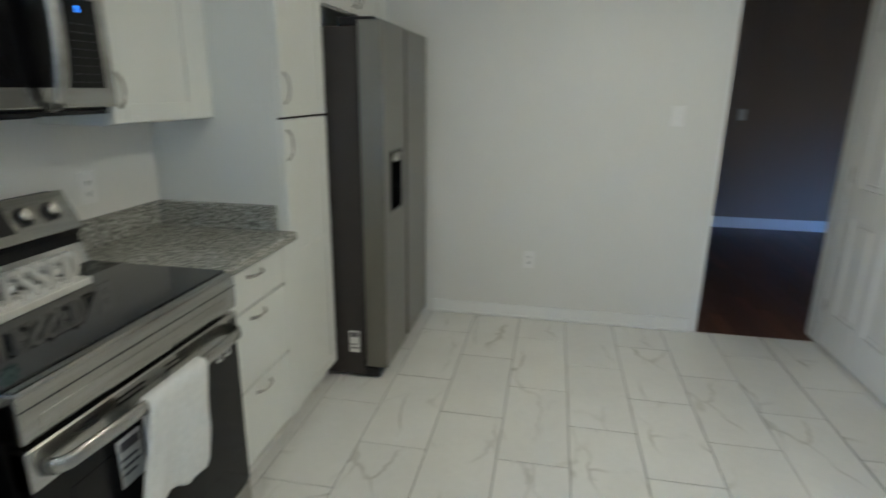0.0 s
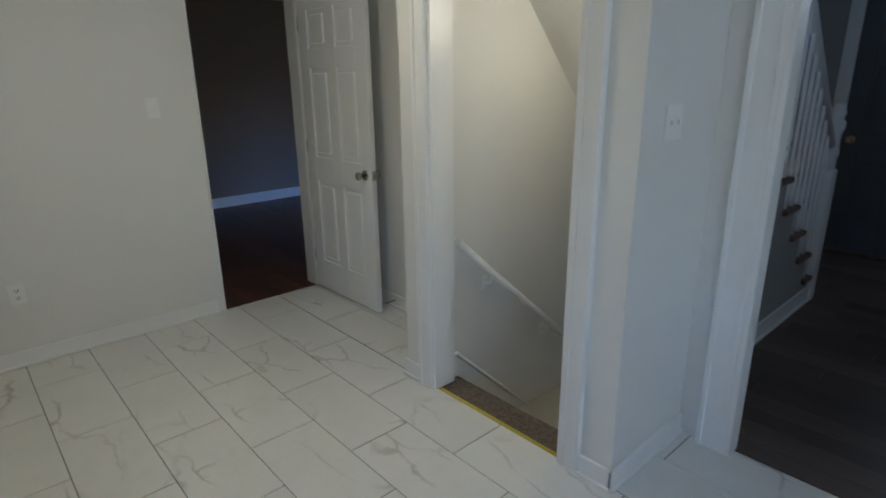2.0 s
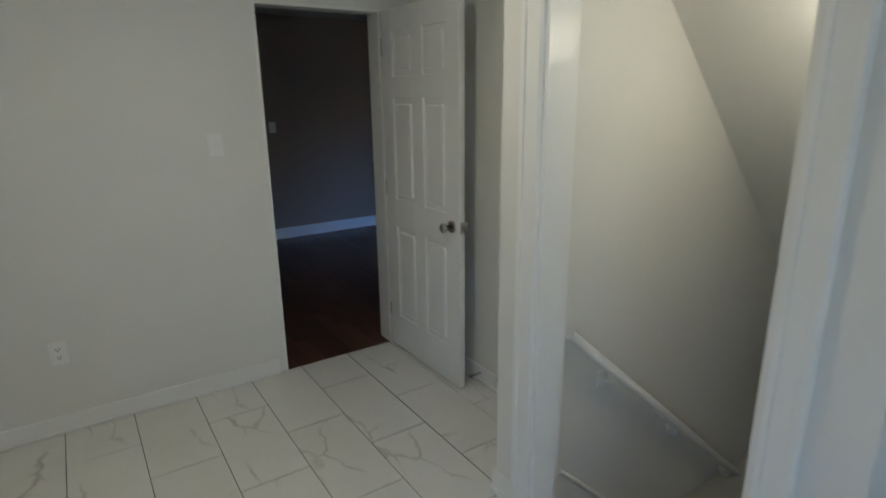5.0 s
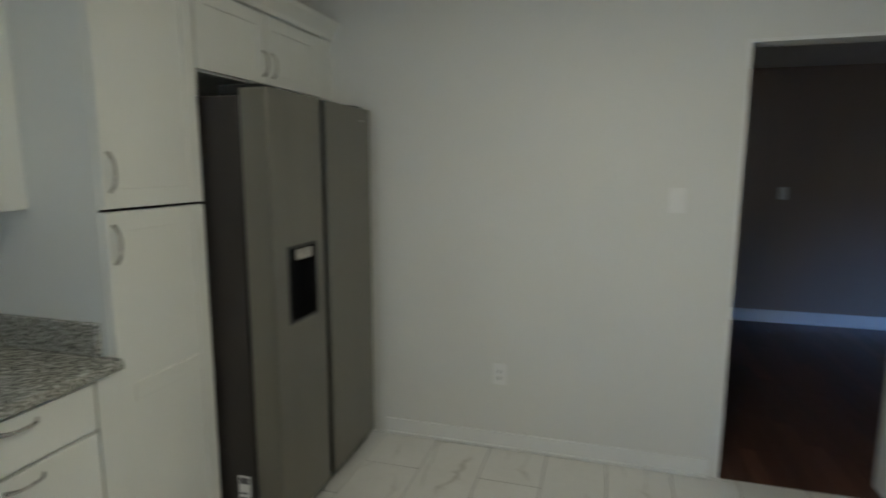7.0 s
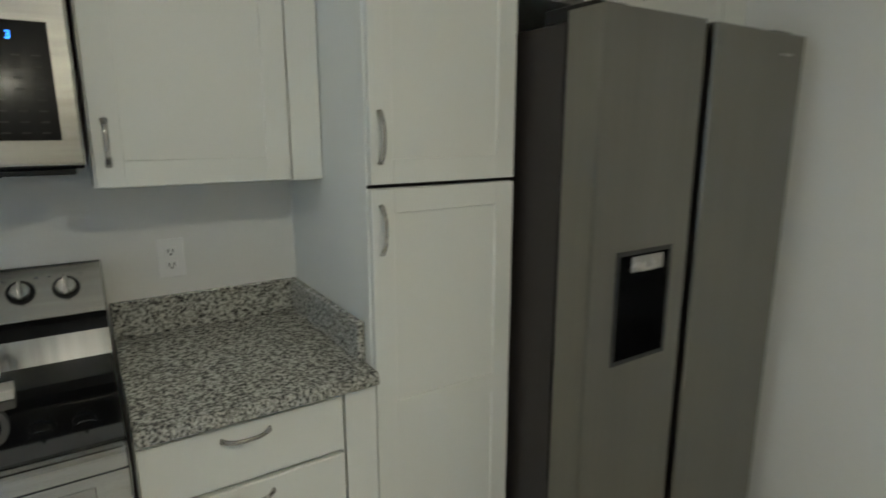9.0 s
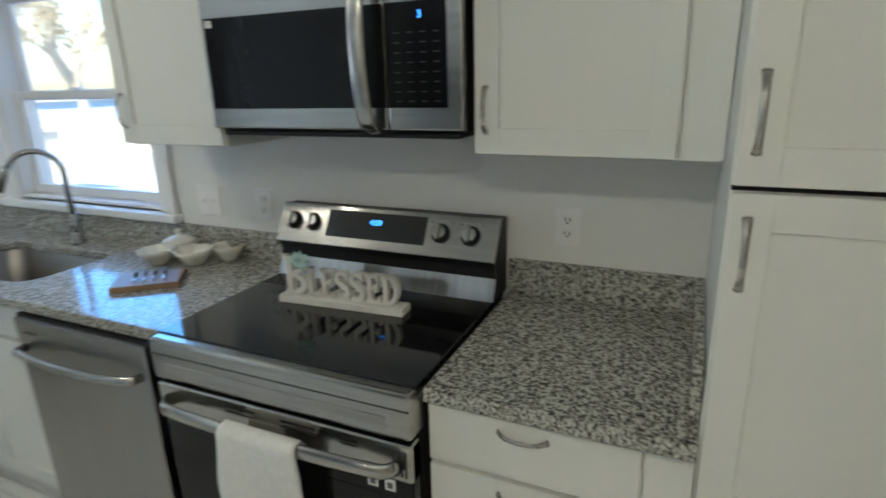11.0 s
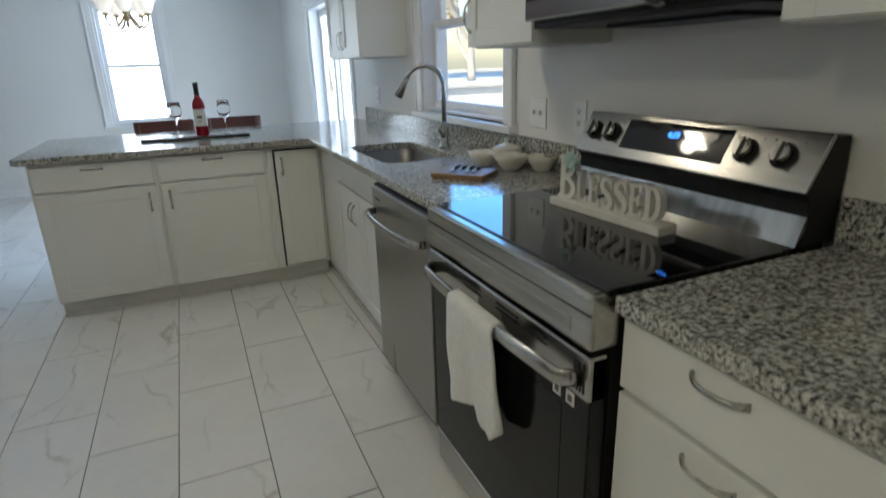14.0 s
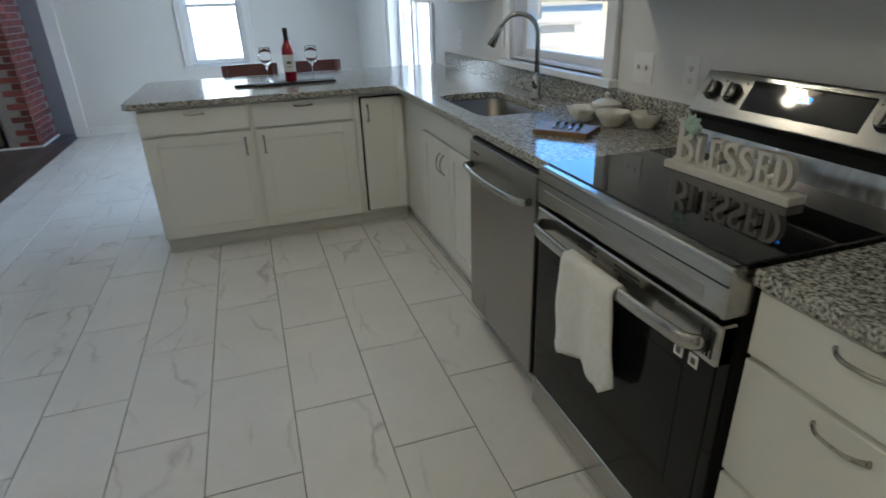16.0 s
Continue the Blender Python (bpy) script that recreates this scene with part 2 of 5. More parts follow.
# grey-white rail paint, toned down for the rail's shaded side
RAIL_PAINT = material("shade_greyed_rail_paint", (0.72, 0.72, 0.71), (0.64, 0.64, 0.63), scale=8, rough=0.35, bump=0.0004)
CARPET = material("brown_carpet", (0.22, 0.175, 0.14), (0.055, 0.042, 0.034), scale=90, fine=700, rough=1.0, bump=0.006)
TAPE = material("yellow_tape", (0.52, 0.44, 0.05), (0.44, 0.36, 0.04), scale=20, rough=0.5)
WOOD_DARK = material("dark_wood_plank", (0.115, 0.052, 0.034), (0.065, 0.030, 0.021), scale=4, fine=45, rough=0.36, stretch=(0.12, 1, 1), bump=0.0004, vary=0.3)
WOOD_GREY = material("grey_brown_plank", (0.115, 0.082, 0.068), (0.065, 0.047, 0.041), scale=4, fine=45, rough=0.38, stretch=(0.12, 1, 1), bump=0.0004, vary=0.35)
TREAD = material("brown_stair_tread", (0.16, 0.08, 0.045), (0.10, 0.05, 0.03), scale=6, rough=0.4, stretch=(1, 0.15, 1))
DOOR_DARK = material("dark_front_door_paint", (0.075, 0.078, 0.085), (0.065, 0.068, 0.075), scale=4, rough=0.42)
BRICK = material("red_brick", (0.22, 0.050, 0.036), (0.13, 0.030, 0.024), scale=16, fine=120, rough=0.85, bump=0.002, vary=0.28)
MORTAR = material("mortar", (0.34, 0.30, 0.27), (0.26, 0.23, 0.21), scale=30, rough=0.95, bump=0.001)
IRON = material("fireplace_iron", (0.20, 0.195, 0.19), (0.14, 0.135, 0.13), scale=12, rough=0.5, metal=0.6)
SOOT = material("soot", (0.02, 0.018, 0.017), rough=0.95)
CANDLE = material("candle_wax", (0.66, 0.60, 0.48), (0.60, 0.54, 0.42), scale=12, rough=0.5)
SINK = material("sink_steel", (0.25, 0.235, 0.215), (0.20, 0.19, 0.175), scale=8, fine=70, rough=0.42, metal=1.0, stretch=(1, 0.1, 1))
LAWN = material("winter_lawn", (0.60, 0.57, 0.50), (0.48, 0.45, 0.37), scale=1.2, fine=25, rough=1.0)
CONCRETE = material("patio_concrete", (0.62, 0.60, 0.57), (0.52, 0.50, 0.47), scale=2, fine=40, rough=0.9)
FENCE = material("weathered_white_fence", (0.72, 0.71, 0.69), (0.60, 0.59, 0.57), scale=4, rough=0.7)
DECK_RED = material("red_deck_stain", (0.25, 0.075, 0.06), (0.18, 0.05, 0.04), scale=6, rough=0.6)
BARK = material("bare_branches", (0.55, 0.49, 0.42), (0.45, 0.40, 0.33), scale=20, rough=0.9)
LEAF = material("dry_leaves", (0.70, 0.62, 0.48), (0.56, 0.50, 0.36), scale=3, rough=0.9, vary=0.3)
BLUE_LED = glow("blue_display", (0.03, 0.22, 1.0), 2.2)
LAMP_GLASS = glow("lit_ceiling_glass", (1.0, 0.92, 0.80), 1.8)


# ---- mesh helpers ----
class Frame:
    """A flat face to build on: a along it, b out of it, c up."""

    def __init__(self, origin, along, out):
        self.o, self.u, self.n = Vector(origin), Vector(along), Vector(out)

    def at(self, a, b, c):
        return self.o + self.u * a + self.n * b + Vector((0, 0, c))


FLAT = Frame((0, 0, 0), (1, 0, 0), (0, 1, 0))
LEFT = Frame((0, 0, 0), (0, 1, 0), (1, 0, 0))  # faces +x; a is y, b is x
SOUTH = Frame((0, 0, 0), (1, 0, 0), (0, 1, 0))  # faces +y; a is x, b is y


def block(bm, a0, a1, b0, b1, c0, c1, fr=FLAT, bevel=0.0, seg=1):
    vs = [bm.verts.new(fr.at(a, b, c)) for a in (a0, a1) for b in (b0, b1) for c in (c0, c1)]
    fs = [bm.faces.new([vs[i] for i in q]) for q in ((0, 1, 3, 2), (4, 6, 7, 5), (0, 4, 5, 1), (2, 3, 7, 6), (0, 2, 6, 4), (1, 5, 7, 3))]
    bmesh.ops.recalc_face_normals(bm, faces=fs)
    if bevel:
        bmesh.ops.bevel(bm, geom=list({e for f in fs for e in f.edges}), offset=bevel, segments=seg, affect="EDGES", profile=0.5)


def tube(bm, pts, r, n=10, cap=True, flat=1.0, side=None):
    """A round bar along pts; r one radius or one for each point."""
    pts = [Vector(p) for p in pts]
    rs = r if isinstance(r, (list, tuple)) else [r] * len(pts)
    rings = []
    for i, p in enumerate(pts):
        d = (pts[min(i + 1, len(pts) - 1)] - pts[max(i - 1, 0)]).normalized()
        s = Vector(side) if side else (Vector((0, 0, 1)) if abs(d.z) < 0.9 else Vector((0, 1, 0)))
        s = (s - d * s.dot(d)).normalized()
        w = d.cross(s)
        rings.append([bm.verts.new(p + (s * math.cos(2 * math.pi * k / n) + w * math.sin(2 * math.pi * k / n) * flat) * rs[i]) for k in range(n)])
    fs = [bm.faces.new((a[k], a[(k + 1) % n], b[(k + 1) % n], b[k])) for a, b in zip(rings, rings[1:]) for k in range(n)]
    if cap:
        fs += [bm.faces.new(rings[0]), bm.faces.new(rings[-1])]
    for f in fs:
        f.smooth = len(f.verts) == 4
    bmesh.ops.recalc_face_normals(bm, faces=fs)


def turned(bm, profile, at=(0, 0, 0), n=24, wave=0.0, lobes=0):
    """A lathe-turned shape from (radius, height) pairs; wave lifts and swells the rim in lobes."""
    rings = []
    for i, (r, z) in enumerate(profile):
        ring = []
        for k in range(n):
            t = 2 * math.pi * k / n
            g = 1 + wave * math.cos(lobes * t) * (z - profile[0][1]) / max(1e-6, max(p[1] for p in profile) - profile[0][1]) if lobes else 1
            ring.append(bm.verts.new((at[0] + r * g * math.cos(t), at[1] + r * g * math.sin(t), at[2] + z)))
        rings.append(ring)
    fs = [bm.faces.new((a[k], a[(k + 1) % n], b[(k + 1) % n], b[k])) for a, b in zip(rings, rings[1:]) for k in range(n)]
    for f in fs:
        f.smooth = True
    for ring, (r, z) in ((rings[0], profile[0]), (rings[-1], profile[-1])):
        fs.append(bm.faces.new(ring))
    bmesh.ops.recalc_face_normals(bm, faces=fs)


def prism(bm, outline, lift):
    """A closed outline, pushed along lift."""
    a = [bm.verts.new(p) for p in outline]
    b = [bm.verts.new(Vector(p) + Vector(lift)) for p in outline]
    fs = [bm.faces.new(a), bm.faces.new(b)] + [bm.faces.new((a[i], a[(i + 1) % len(a)], b[(i + 1) % len(a)], b[i])) for i in range(len(a))]
    bmesh.ops.recalc_face_normals(bm, faces=fs)


def letters(bm, text, size, depth, bold, m):
    """Raised letters in the built-in font, laid by m."""
    curve = bpy.data.curves.new("letters", "FONT")
    curve.body, curve.size, curve.extrude, curve.offset = text, size, depth / 2, bold
    curve.resolution_u = 3
    ob = new("letters", curve)
    me = bpy.data.meshes.new_from_object(ob.evaluated_get(bpy.context.evaluated_depsgraph_get()))
    bpy.data.objects.remove(ob)
    me.transform(m)
    bm.from_mesh(me)
    bpy.data.meshes.remove(me)


def part(name, bm, mat, parent=None, label=""):
    """Links a bmesh as one mesh object, under a thing or a part."""
    me = bpy.data.meshes.new(name)
    bm.to_mesh(me)
    bm.free()
    me.materials.append(mat)
    ob = new(name, me)
    if parent:
        ob.parent = parent
        ob.matrix_parent_inverse = parent.matrix_world.inverted()
    if label:
        tagged(ob, label=label)
    return ob


def thing(name, at, label, category, group="", kind=""):
    ob = new(name)
    ob.empty_display_size = 0.1
    ob.matrix_world = pose(*at)
    bpy.context.view_layer.update()
    return tagged(ob, label, category, group, kind)


def setting(name, label, category, mat, *boxes, parent=None):
    bm = bmesh.new()
    for b in boxes:
        block(bm, *b)
    return tagged(part(name, bm, mat, parent), label, category, kind="structure")


def B(*boxes, bevel=0.0, fr=FLAT, seg=1):
    bm = bmesh.new()
    for b in boxes:
        block(bm, *b, fr=fr, bevel=bevel, seg=seg)
    return bm


# ---- the place: walls, floors, ceiling ----
WX, TOP = -0.625, 2.40
END = 2.826
setting("wall_west", "smooth off-white painted kitchen and dining wall", "wall", WALL,
        (WX - 0.16, WX, -0.66, 3.0, 0, TOP), (WX - 0.16, WX, -1.60, -0.66, 0, 1.065), (WX - 0.16, WX, -1.60, -0.66, 1.96, TOP),
        (WX - 0.16, WX, -3.12, -1.60, 0, TOP), (WX - 0.16, WX, -4.62, -3.12, 1.90, TOP), (WX - 0.16, WX, -6.46, -4.62, 0, TOP))
setting("wall_north", "off-white painted wall with a doorway", "wall", WALL,
        (WX, 1.976, END, END + 0.12, 0, TOP), (1.976, 2.688, END, END + 0.12, 2.045, TOP), (2.688, 3.1, END, END + 0.12, 0, TOP))
setting("wall_stair", "off-white painted wall round the basement stairs", "wall", WALL,
        (2.35, 2.47, 1.093, 1.30, 0, TOP), (2.35, 2.47, 0.10, 0.324, 0, TOP), (2.35, 2.47, 0.324, 1.093, 2.06, TOP),
        (2.47, 5.2, 1.14, 1.30, -2.4, TOP), (2.47, 3.02, 0.10, 0.28, 0, TOP))
setting("wall_recess", "off-white painted wall behind the open door", "wall", WALL, (2.86, 3.0, 1.30, END, 0, TOP))
setting("wall_hall", "off-white painted wall with the opening to the hall", "wall", WALL,
        (2.90, 2.952, -0.11, 0.10, 0, TOP), (2.90, 2.952, -1.05, -0.11, 2.06, TOP), (2.90, 2.952, -3.0, -1.05, 0, TOP))
setting("wall_dining", "pale painted dining room wall with a window", "wall", WALL,
        (WX, 0.79, -6.46, -6.30, 0, TOP), (1.45, 2.76, -6.46, -6.30, 0, TOP), (0.79, 1.45, -6.46, -6.30, 0, 0.735), (0.79, 1.45, -6.46, -6.30, 2.05, TOP))
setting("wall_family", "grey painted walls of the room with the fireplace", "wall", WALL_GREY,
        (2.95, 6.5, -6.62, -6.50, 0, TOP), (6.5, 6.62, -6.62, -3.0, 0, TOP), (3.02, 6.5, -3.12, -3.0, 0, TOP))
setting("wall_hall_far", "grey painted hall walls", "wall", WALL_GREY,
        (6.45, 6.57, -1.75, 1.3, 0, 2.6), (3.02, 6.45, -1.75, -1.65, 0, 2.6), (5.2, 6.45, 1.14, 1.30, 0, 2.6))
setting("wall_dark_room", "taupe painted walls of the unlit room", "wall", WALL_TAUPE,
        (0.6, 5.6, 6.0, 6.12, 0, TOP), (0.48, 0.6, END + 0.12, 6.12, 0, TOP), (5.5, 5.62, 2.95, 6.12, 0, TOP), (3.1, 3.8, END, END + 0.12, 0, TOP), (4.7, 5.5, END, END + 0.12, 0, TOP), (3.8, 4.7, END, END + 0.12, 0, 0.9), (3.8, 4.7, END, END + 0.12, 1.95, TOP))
setting("ceiling", "white painted ceiling", "ceiling", CEILING,
        (WX - 0.16, 2.95, -6.46, 3.0, TOP, TOP + 0.12), (2.95, 6.62, -6.62, -3.0, TOP, TOP + 0.12), (2.95, 6.57, -3.0, 1.3, 2.6, 2.72), (0.48, 5.62, 3.0, 6.12, TOP, TOP + 0.12), (2.95, 3.1, 1.3, 3.0, TOP, TOP + 0.12))
floor = setting("floor", "dark grout bed under white marble-look tiles", "floor", GROUT, (WX, 2.87, -6.30, -3.0, -0.10, -0.004), (WX, 2.93, -3.0, 0.10, -0.10, -0.004), (WX, 2.366, 0.10, 1.30, -0.10, -0.004), (WX, 2.86, 1.30, END, -0.10, -0.004))
floor_hall = setting("floor_hall", "dark grey-brown wooden plank floor", "floor", GROUT, (2.93, 6.5, -1.70, 0.20, -0.10, -0.006), (5.20, 6.5, 0.20, 1.20, -0.10, -0.006))
floor_dark = setting("floor_dark_room", "dark reddish wooden plank floor", "floor", GROUT, (0.55, 5.55, END, 6.05, -0.10, -0.006))
floor_family = setting("floor_family_room", "dark wooden plank floor by the fireplace", "floor", GROUT, (2.87, 6.55, -6.55, -3.0, -0.10, -0.006))


def board(name, label, fr, a0, a1, z=0.0, h=0.09, t=0.014):
    """Skirting with a rounded top and a shoe moulding."""
    bm = B((a0, a1, 0, t, z, z + h), fr=fr, bevel=0.003)
    block(bm, a0, a1, t - 0.001, t + 0.012, z, z + 0.018, fr=fr, bevel=0.005, seg=2)
    return tagged(part(name, bm, TRIM), label, "baseboard", kind="structure")


board("baseboard", "white skirting board along the kitchen end wall", Frame((0, END, 0), (1, 0, 0), (0, -1, 0)), 0.26, 1.935)
board("baseboard", "short white skirting board beside the stair casing", Frame((2.35, 0, 0), (0, 1, 0), (-1, 0, 0)), 1.19, 1.315)
board("baseboard", "short white skirting board on the pillar", Frame((2.35, 0, 0), (0, 1, 0), (-1, 0, 0)), 0.085, 0.236)
board("baseboard", "white skirting board on the pillar's side", Frame((0, 0.10, 0), (1, 0, 0), (0, -1, 0)), 2.336, 2.90)
board("baseboard", "white skirting board behind the open door", Frame((2.86, 0, 0), (0, 1, 0), (-1, 0, 0)), 1.30, END)
board("baseboard", "white skirting board in the recess", Frame((0, 1.30, 0), (1, 0, 0), (0, 1, 0)), 2.35, 2.86)
board("baseboard", "white skirting board in the unlit room", Frame((0, 6.0, 0), (1, 0, 0), (0, -1, 0)), 0.6, 5.5, h=0.12)
board("baseboard", "white skirting board of the dining wall", Frame((0, -6.30, 0), (1, 0, 0), (0, 1, 0)), WX, 2.74)
board("baseboard", "white skirting board under the hall staircase", Frame((0, 0.20, 0), (1, 0, 0), (0, -1, 0)), 3.02, 4.97, h=0.11)


def casing(name, label, fr, a0, a1, top, w=0.09, t=0.018, sides=(True, True), head=True):
    """Moulded door trim: a flat band with a raised outer bead and a stepped inner one."""
    bm = bmesh.new()
    for on, e, s in ((sides[0], a0, -1), (sides[1], a1, 1)):
        if on:
            for p, q, d in ((0, w, t), (w - 0.018, w + 0.002, t + 0.008), (0.006, 0.026, t + 0.005)):
                lo, hi = sorted((e + s * p, e + s * q))
                block(bm, lo, hi, -0.002 - 0.001 * (q < w), d, 0.001 * (q > w), top + (q if head else 0), fr=fr, bevel=0.002)
    if head:
        for p, q, d in ((0, w, t), (w - 0.018, w + 0.002, t + 0.008)):
            block(bm, a0, a1, -0.002, d, top + p, top + q, fr=fr, bevel=0.002)
    return tagged(part(name, bm, TRIM), label, "trim", kind="structure")


casing("trim", "white moulded casing round the stair opening", Frame((2.35, 0, 0), (0, 1, 0), (-1, 0, 0)), 0.324, 1.093, 2.06)
setting("trim_jamb", "white painted jamb of the stair opening", "trim", TRIM, (2.345, 2.475, 1.078, 1.094, 0, 2.06), (2.345, 2.475, 0.323, 0.339, 0, 2.06), (2.345, 2.475, 0.339, 1.078, 2.045, 2.061))
casing("trim", "white moulded casing of the hall opening", Frame((2.90, 0, 0), (0, 1, 0), (-1, 0, 0)), -1.05, -0.11, 2.06, w=0.115, t=0.03)
setting("trim_jamb", "white painted jamb of the hall opening", "trim", TRIM, (2.868, 2.958, -0.128, -0.109, 0, 2.06), (2.868, 2.958, -1.051, -1.035, 0, 2.06), (2.868, 2.958, -1.035, -0.128, 2.045, 2.061))
setting("trim_jamb", "thin white painted jamb of the doorway", "trim", TRIM, (1.972, 1.986, END - 0.006, END + 0.125, 0, 2.05), (2.678, 2.692, END - 0.006, END + 0.125, 0, 2.05), (1.986, 2.678, END - 0.006, END + 0.125, 2.035, 2.05))
setting("trim_corner", "white corner board beside the fireplace", "trim", TRIM, (2.76, 2.90, -6.33, -6.28, 0, TOP))


# ---- stairs ----
def basement_stairs():
    st = thing("basement_stairs", (2.5, 0.7, 0), "brown carpeted stairs that lead down behind the opening", "stairs")
    for i in range(11):
        z = -0.012 - 0.195 * i
        x = 2.381 if i == 0 else 2.53 + 0.207 * (i - 1)
        bm = B((x, x + (0.149 if i == 0 else 0.207) + 0.012, 0.29, 1.128, z - 0.04, z), bevel=0.014, seg=3)
        block(bm, x + (0.129 if i == 0 else 0.187), x + (0.149 if i == 0 else 0.207), 0.29, 1.128, z - 0.195, z - 0.03)
        part("step", bm, CARPET, st)
    for y, d in ((1.139, -0.016),):
        bm = bmesh.new()
        prism(bm, [(2.475, y, -0.05), (2.475, y, 0.10), (2.53, y, 0.118), (4.75, y, -1.97), (4.75, y, -2.25), (2.6, y, -0.24)], (0, d, 0))
        skirt = part("skirt_board", bm, TRIM, st, "white sloping skirt board")
        bm = bmesh.new()
        tube(bm, [(2.476, y + d, 0.10), (2.53, y + d, 0.118), (4.75, y + d, -1.97)], 0.011, n=8)
        part("bead", bm, TRIM, skirt)
    part("edge_tape", B((2.360, 2.380, 0.34, 1.078, -0.006, 0.0025)), TAPE, st, "yellow tape along the edge")


basement_stairs()
setting("wall_stair_low", "white painted lower walls of the basement stairs", "wall", WALL, (2.47, 5.2, 0.20, 0.285, -2.4, 0.0), (2.367, 2.380, 0.28, 1.14, -2.4, -0.05), (5.1, 5.2, 0.28, 1.14, -2.4, 0.0))
setting("floor_basement", "dark basement landing", "floor", GROUT, (2.3, 5.3, 0.2, 1.3, -2.5, -2.4))


def soffit():
    bm = bmesh.new()
    prism(bm, [(2.47, 0.28, 2.57), (4.45, 0.28, 0.42), (4.45, 0.28, 0.336), (2.47, 0.28, 2.486)], (0, 0.86, 0))
    tagged(part("ceiling_stair", bm, WALL), "white sloping ceiling under the upper stairs", "ceiling", kind="structure")


soffit()


def handrail():
    rail = thing("handrail", (2.55, 1.08, 0.72), "grey-white painted wooden handrail on the stair wall, greyed for its shaded side", "handrail")
    p, q = Vector((2.505, 1.085, 0.735)), Vector((4.6, 1.085, -1.072))
    bm = bmesh.new()
    tube(bm, [p, q], 0.021, n=12)
    tube(bm, [p + Vector((0.005, 0.055, -0.004)), p], 0.021, n=12)
    part("rail", bm, RAIL_PAINT, rail)
    for f in (0.12, 0.36, 0.62, 0.88):
        c = p.lerp(q, f)
        bm = bmesh.new()
        tube(bm, [c + Vector((0, 0, -0.015)), c + Vector((0, 0.01, -0.06)), c + Vector((0, 0.053, -0.065))], 0.008, n=8)
        block(bm, c.x - 0.02, c.x + 0.02, 1.133, 1.1395, c.z - 0.10, c.z - 0.03, bevel=0.002)
        part("bracket", bm, TRIM, rail)


handrail()


def hall_stairs():
    st = thing("hall_staircase", (5.2, 0.6, 0), "white painted staircase with brown wooden treads and turned balusters", "staircase")
    x0, rise, run = 5.00, 0.19, 0.205
    for i in range(9):
        x, z = x0 - run * i, rise * (i + 1)
        deep = 0.272
        part("tread", B((x - run - 0.01, x + 0.03, 0.175, deep, z - 0.032, z), bevel=0.010, seg=2), TREAD, st, "brown wooden tread")
        part("riser", B((x - 0.016, x, 0.21, deep - 0.002, z - rise, z - 0.032)), TRIM, st)
    bm = bmesh.new()
    prism(bm, [(x0, 0.20, 0), (3.02, 0.20, 0), (3.02, 0.20, 1.84)] + [c for i in range(8, -1, -1) for c in ((x0 - run * (i + 1), 0.20, rise * (i + 1) - 0.03), (x0 - run * i, 0.20, rise * (i + 1) - 0.03))], (0, 0.06, 0))
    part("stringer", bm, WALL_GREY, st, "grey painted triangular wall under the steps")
    for i in range(7):
        for f in (0.2, 0.7):
            x, z = x0 - run * i - run * f, rise * (i + 1)
            top = 1.02 + rise * (i + f) - 0.02
            bm = bmesh.new()
            turned(bm, [(0.016, 0), (0.016, 0.16), (0.010, 0.18), (0.018, 0.22), (0.011, 0.30), (0.013, (top - z) * 0.7), (0.009, top - z)], (x, 0.215, z), n=8)
            part("baluster", bm, TRIM, st)
    bm = bmesh.new()
    tube(bm, [(x0 - 0.04, 0.215, 1.06), (3.3, 0.215, 1.06 + (x0 - 3.34) * rise / run)], 0.030, n=10, flat=0.8)
    part("handrail", bm, TRIM, st)
    bm = B((x0 - 0.06, x0 + 0.03, 0.17, 0.26, 0, 0.9), bevel=0.006)
    turned(bm, [(0.04, 0.9), (0.028, 0.93), (0.044, 1.00), (0.03, 1.10), (0.05, 1.16), (0.05, 1.20), (0.03, 1.22), (0.045, 1.25), (0.03, 1.30), (0.004, 1.315)], (x0 - 0.015, 0.215, 0), n=14)
    part("newel_post", bm, TRIM, st)


hall_stairs()


# ---- doors ----
def panel_leaf(bm, fr, w, h, t):
    """A six-panel leaf: stiles and rails proud of the fields, panels raised again."""
    block(bm, 0, w, -t / 2 + 0.012, t / 2 - 0.012, 0, h, fr=fr)
    sx, mid = 0.105 * w / 0.72, 0.095 * w / 0.72
    px = (w - 2 * sx - mid) / 2
    rows = ((0.22, 0.80), (0.97, 1.55), (1.67, h - 0.12))
    for s in (-1, 1):
        b0, b1 = sorted((s * (t / 2 - 0.013), s * t / 2))
        for a0, a1 in ((0, sx), (sx + px, sx + px + mid), (w - sx, w)):
            block(bm, a0, a1, b0, b1, 0, h, fr=fr, bevel=0.002)
        zs = [0] + [z for r in rows for z in r] + [h]
        for z0, z1 in zip(zs[::2], zs[1::2]):
            for a0 in (sx, sx + px + mid):
                block(bm, a0, a0 + px, b0, b1, z0, z1, fr=fr, bevel=0.002)
        for z0, z1 in rows:
            for a0 in (sx, sx + px + mid):
                block(bm, a0 + 0.028, a0 + px - 0.028, b0, b1 - 0.002 * s if s > 0 else b1 + 0.002, z0 + 0.028, z1 - 0.028, fr=fr, bevel=0.010)


def knob(at, out, door, mat=NICKEL):
    bm = bmesh.new()
    o, n = Vector(at), Vector(out)
    tube(bm, [o, o + n * 0.008], [0.033, 0.030], n=18)
    tube(bm, [o + n * 0.008, o + n * 0.035, o + n * 0.040, o + n * 0.05, o + n * 0.062, o + n * 0.066], [0.012, 0.012, 0.020, 0.027, 0.024, 0.010], n=18)
    return part("door_knob", bm, mat, door, "round satin nickel knob")


